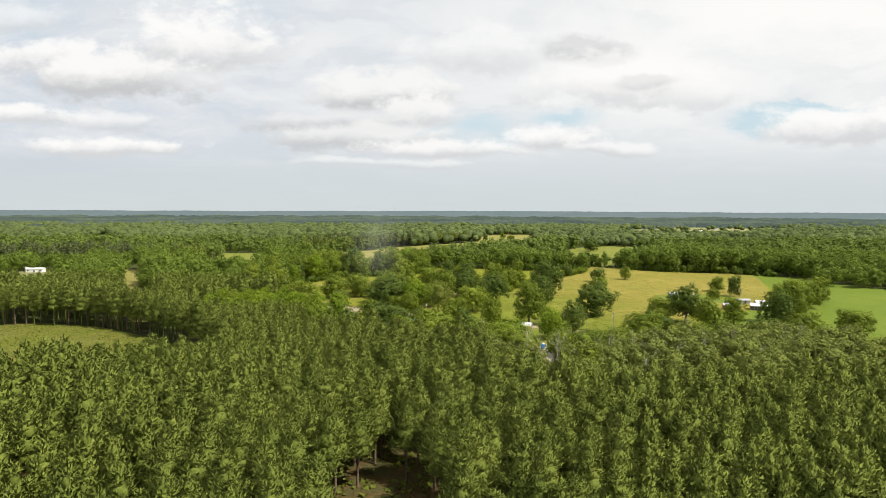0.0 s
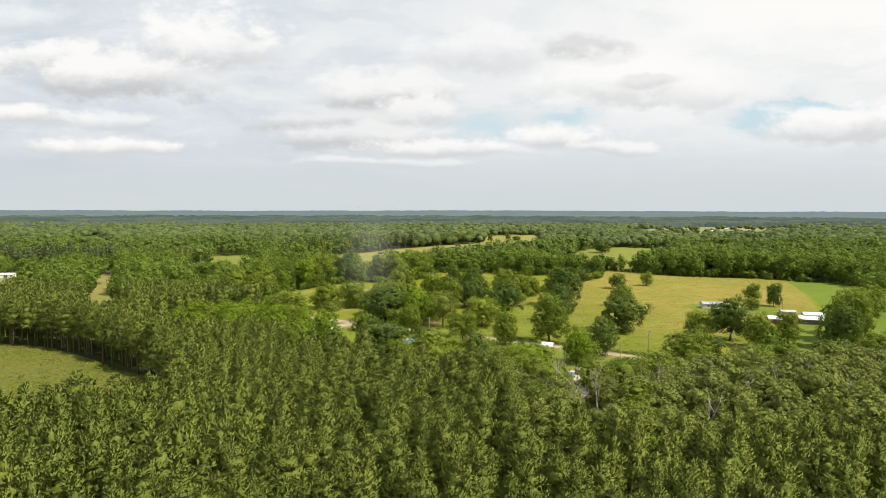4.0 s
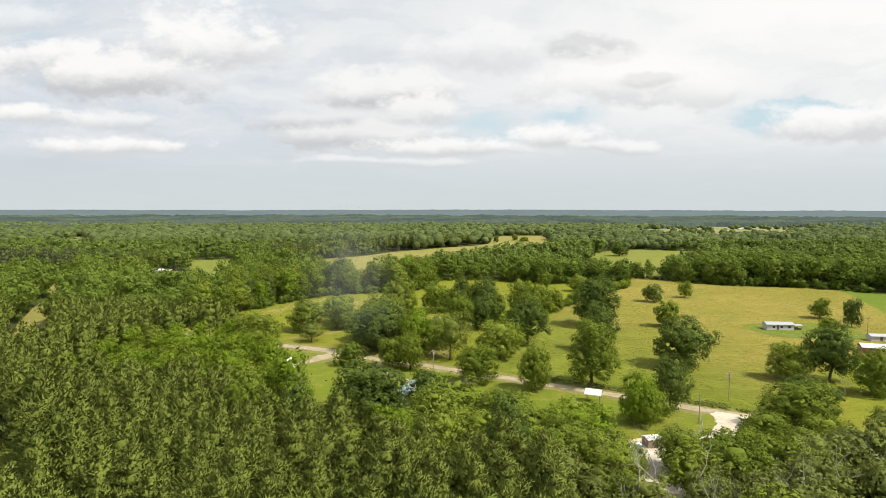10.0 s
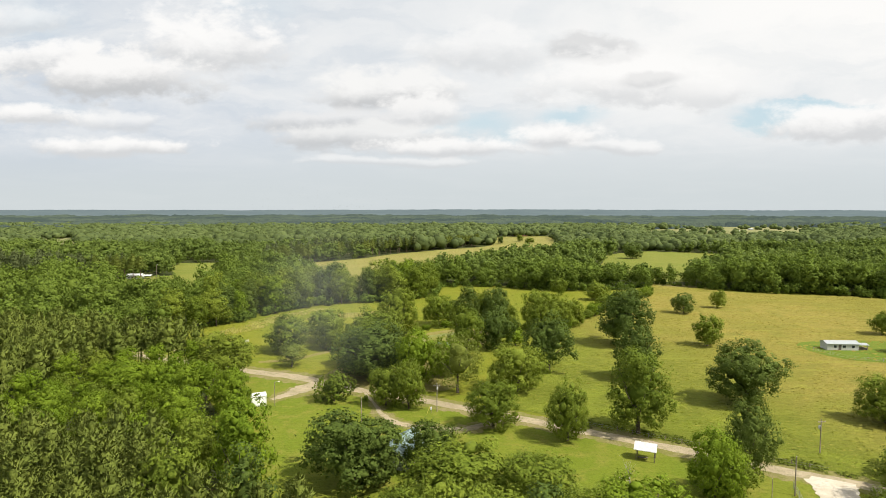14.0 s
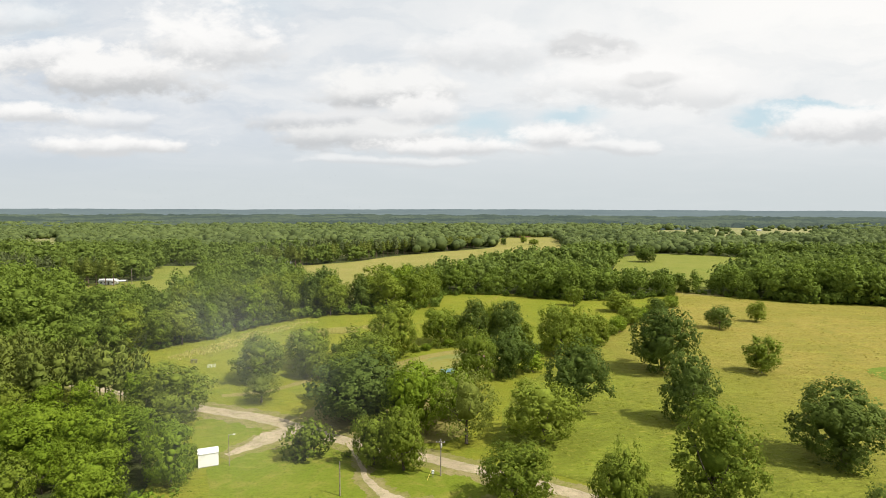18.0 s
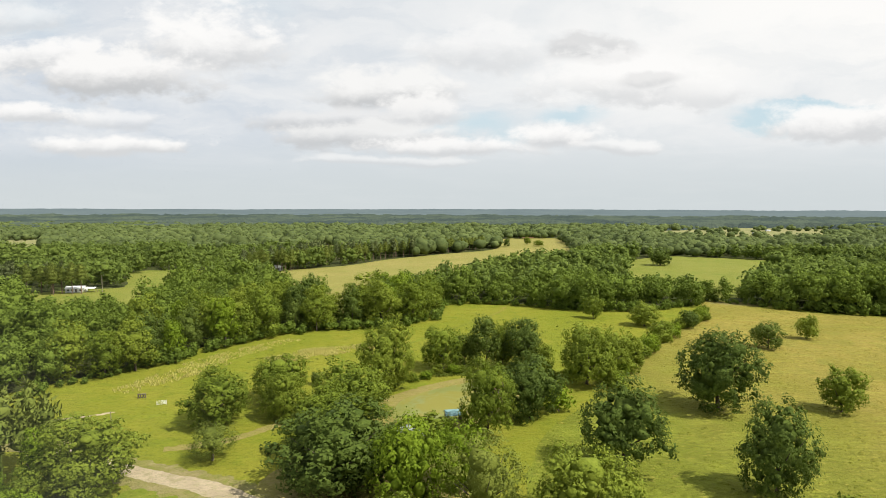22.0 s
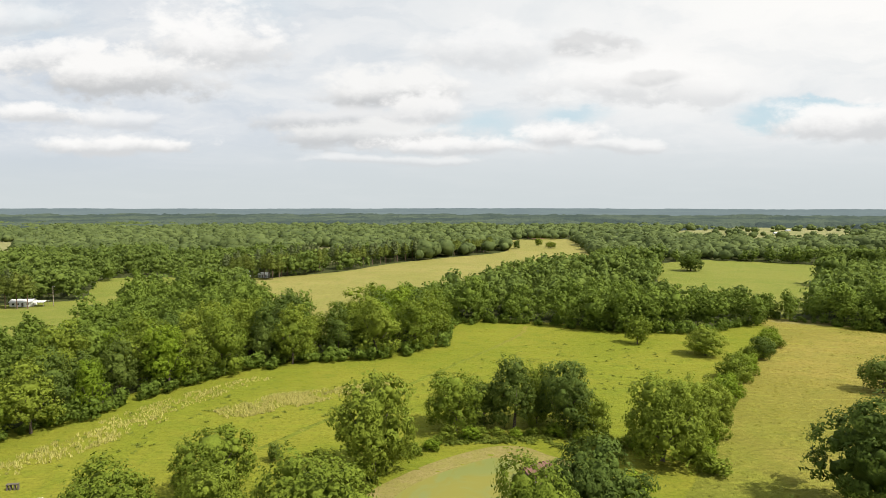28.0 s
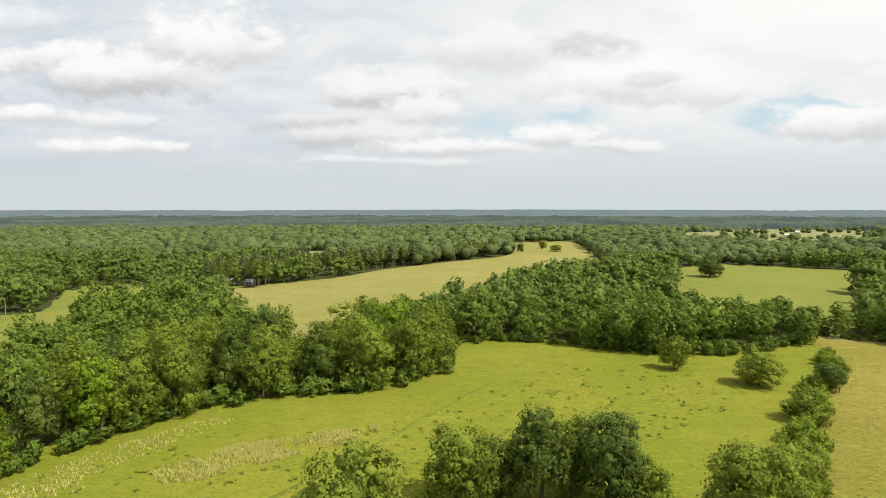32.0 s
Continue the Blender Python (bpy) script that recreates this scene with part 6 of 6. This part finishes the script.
# ---- grass tufts and weeds ----
def tufts(name, poly, count, high, wide, mat, label, seed, blades_each=3, bare=(), upright=False):
    """Grass clumps over a patch, thicker in drifts."""
    r = np.random.default_rng(seed)
    xs, ys = np.array([p[0] for p in poly]), np.array([p[1] for p in poly])
    p = np.stack([r.uniform(xs.min(), xs.max(), count * 4), r.uniform(ys.min(), ys.max(), count * 4)], 1)
    keep = inside(p[:, 0], p[:, 1], poly)
    for other in bare:
        keep &= ~inside(p[:, 0], p[:, 1], other)
    p = p[keep]
    drift = np.array([noise.noise((x * 0.11, y * 0.11, seed)) + 0.5 * noise.noise((x * 0.4, y * 0.4, seed)) for x, y in p])
    p = p[drift + r.normal(0, 0.25, len(p)) > 0.05][:count]
    n = len(p)
    c = np.repeat(np.concatenate([p, np.full((n, 1), high * 0.3)], 1), blades_each, 0)
    c += r.normal(0, 1, c.shape) * [wide * 0.6, wide * 0.6, high * 0.08]
    if upright:
        c[:, 2] = 0.0
        v, q = blades(r, c, np.concatenate([r.normal(0, 0.3, (len(c), 2)), np.ones((len(c), 1))], 1), high, wide)
        return tagged(new(name, raw_mesh(name, v, None, q, mats=[mat])), label, "grass", kind="stuff")
    v, q = cards(r, c, np.tile([0.12, -0.1, 1.0], (len(c), 1)), wide, 0.28 + 0.25 * high)
    v[:, 2] = np.maximum(v[:, 2], 0.0)
    return tagged(new(name, raw_mesh(name, v, None, q, mats=[mat])), label, "grass", kind="stuff")


def mounds(name, poly, count, wide, high, z, mat, label, seed, bare=()):
    """Low rounded hummocks of grass, longer across than deep."""
    r = np.random.default_rng(seed)
    xs, ys = np.array([p[0] for p in poly]), np.array([p[1] for p in poly])
    p = np.stack([r.uniform(xs.min(), xs.max(), count * 4), r.uniform(ys.min(), ys.max(), count * 4)], 1)
    keep = inside(p[:, 0], p[:, 1], poly)
    for other in bare:
        keep &= ~inside(p[:, 0], p[:, 1], other)
    p = p[keep]
    drift = np.array([noise.noise((x * 0.09, y * 0.09, seed)) + 0.6 * noise.noise((x * 0.33, y * 0.33, seed)) for x, y in p])
    p = p[drift + r.normal(0, 0.2, len(p)) > 0.0][:count]
    n = len(p)
    ang = np.arange(7) * math.tau / 7
    ring = np.stack([np.cos(ang) * 0.9, np.sin(ang) * 0.5], 1)
    s = r.uniform(0.5, 1.4, (n, 1, 1)) * wide
    outer = p[:, None] + ring[None] * s * r.uniform(0.75, 1.25, (n, 7, 1))
    inner = p[:, None] + ring[None] * s * 0.45 + r.normal(0, 0.08, (n, 1, 2)) * s
    top = high * r.uniform(0.5, 1.4, (n, 1))
    v = np.concatenate([np.concatenate([outer, np.full((n, 7, 1), z - 0.02)], 2), np.concatenate([inner, np.repeat(top[:, None] + z, 7, 1) * r.uniform(0.85, 1.15, (n, 7, 1))], 2)], 1)
    k = np.arange(7)
    side = np.stack([k, (k + 1) % 7, 7 + (k + 1) % 7, 7 + k], 1)
    cap = np.array([(7, 8, 9), (7, 9, 10), (7, 10, 11), (7, 11, 12), (7, 12, 13)])
    base = (np.arange(n) * 14)[:, None, None]
    return tagged(new(name, raw_mesh(name, v.reshape(-1, 3), (side[None] + base).reshape(-1, 4), (cap[None] + base).reshape(-1, 3), mats=[mat], smooth=True)), label, "grass", kind="stuff")


GRASS = foliage("meadow_grass", (0.110, 0.145, 0.016), (0.155, 0.180, 0.022), (0.22, 0.22, 0.035), 0.9)
WEED = foliage("dark_weeds", (0.095, 0.125, 0.016), (0.125, 0.155, 0.020), (0.16, 0.185, 0.03), 0.9)
REED = foliage("pale_reeds", (0.348, 0.334, 0.087), (0.464, 0.435, 0.131), (0.609, 0.551, 0.203), 0.9, 0.05, 0.3, 0.4)
PONDS = [POND_LINE]
MEADOW_AREA = CENTRAL[:13] + [(104, 424), (80, 395), (56, 361), (35, 322), (10, 332), (-28, 300), (-60, 282)]
mounds("meadow_grass", MEADOW_AREA, 1800, 0.9, 0.12, 0.03, MEADOW, "hummocks of meadow grass", 31, PONDS)
mounds("hay_grass", BIG_HAY, 5000, 0.8, 0.18, 0.07, HAY, "hummocks of uncut hay grass", 32)
mounds("clearing_grass", CLEARING, 1800, 0.9, 0.3, 0.05, CLEAR_GRASS, "hummocks of rough grass in the clearing", 33)
tufts("clearing_weeds", CLEARING, 1600, 0.7, 0.5, GRASS, "tall weeds in the clearing", 34, 3)
tufts("bank_weeds", [(-28, 300), (-26, 318), (-18, 330), (-4, 337), (12, 338), (24, 330), (14, 318), (14, 330), (4, 334), (-8, 333), (-19, 326), (-23, 313), (-22, 298)], 3500, 0.9, 0.6, WEED, "rank weeds on the pond's bank", 35, 4)
tufts("meadow_weeds", [(-90, 335), (-70, 362), (-40, 378), (-14, 384), (20, 420), (60, 420), (70, 400), (40, 370), (0, 356), (-50, 340), (-80, 318)], 420, 0.5, 0.5, WEED, "scattered dark weeds in the meadow", 36, 5)
tufts("pale_reeds", [(-62, 350), (-52, 362), (-38, 368), (-22, 374), (-20, 369), (-34, 361), (-46, 352), (-56, 345)], 2000, 0.65, 0.16, REED, "drift of pale dry reeds in the meadow", 37, 7, (), True)
tufts("pale_sedge", [(-84, 343), (-74, 362), (-62, 377), (-56, 376), (-66, 358), (-76, 340)], 1000, 0.5, 0.16, REED, "drift of pale dry sedge along the woods", 38, 5, (), True)
tufts("rough_sedge", [(-90, 318), (-85, 334), (-74, 349), (-69, 345), (-77, 328), (-84, 317)], 600, 0.7, 0.22, REED, "rough brown sedge at the foot of the meadow", 41, 5, (), True)
tufts("roadside_weeds", [(18, 236), (36, 227), (54, 216), (64, 210), (66, 213), (56, 219), (38, 230), (22, 239)], 2200, 0.8, 0.45, WEED, "rank weeds along the roadside", 39, 4)
tufts("litter_growth", [(-150, 60), (-150, 135), (-60, 140), (-40, 190), (10, 175), (12, 126), (110, 125), (110, 60)], 5000, 0.9, 0.7, WEED, "young growth under the pines", 40, 3)


# ---- thin smoke over the yard trees ----
smoke = thing("smoke_plume", -21, 188, 0, 0, "thin grey smoke drifting above the trees", "smoke")
for k in range(4):
    sheet_x, sheet_z = np.meshgrid(np.linspace(-15, 11, 21), np.linspace(14, 48, 23))
    wave = np.array([noise.noise((x * 0.12 + k * 7, z * 0.12, k)) for x, z in zip(sheet_x.ravel(), sheet_z.ravel())])
    vs = np.stack([sheet_x.ravel(), wave * 3.0 + (k - 1.5) * 3.2, sheet_z.ravel()], 1)
    i, j = np.meshgrid(np.arange(22), np.arange(20), indexing="ij")
    qs = np.stack([i * 21 + j, i * 21 + j + 1, (i + 1) * 21 + j + 1, (i + 1) * 21 + j], -1).reshape(-1, 4)
    under("wisp", raw_mesh("wisp", vs, qs, mats=[SMOKE], smooth=True), smoke)


# ---- the plan is drawn in units of 1.2 m: bring all to metres ----
PLAN_UNIT = 1.2
for ob in list(scene.objects):
    if ob.parent is None and ob.type in {"MESH", "EMPTY"}:
        ob.matrix_basis = Matrix.Diagonal((PLAN_UNIT, PLAN_UNIT, PLAN_UNIT, 1)) @ ob.matrix_basis
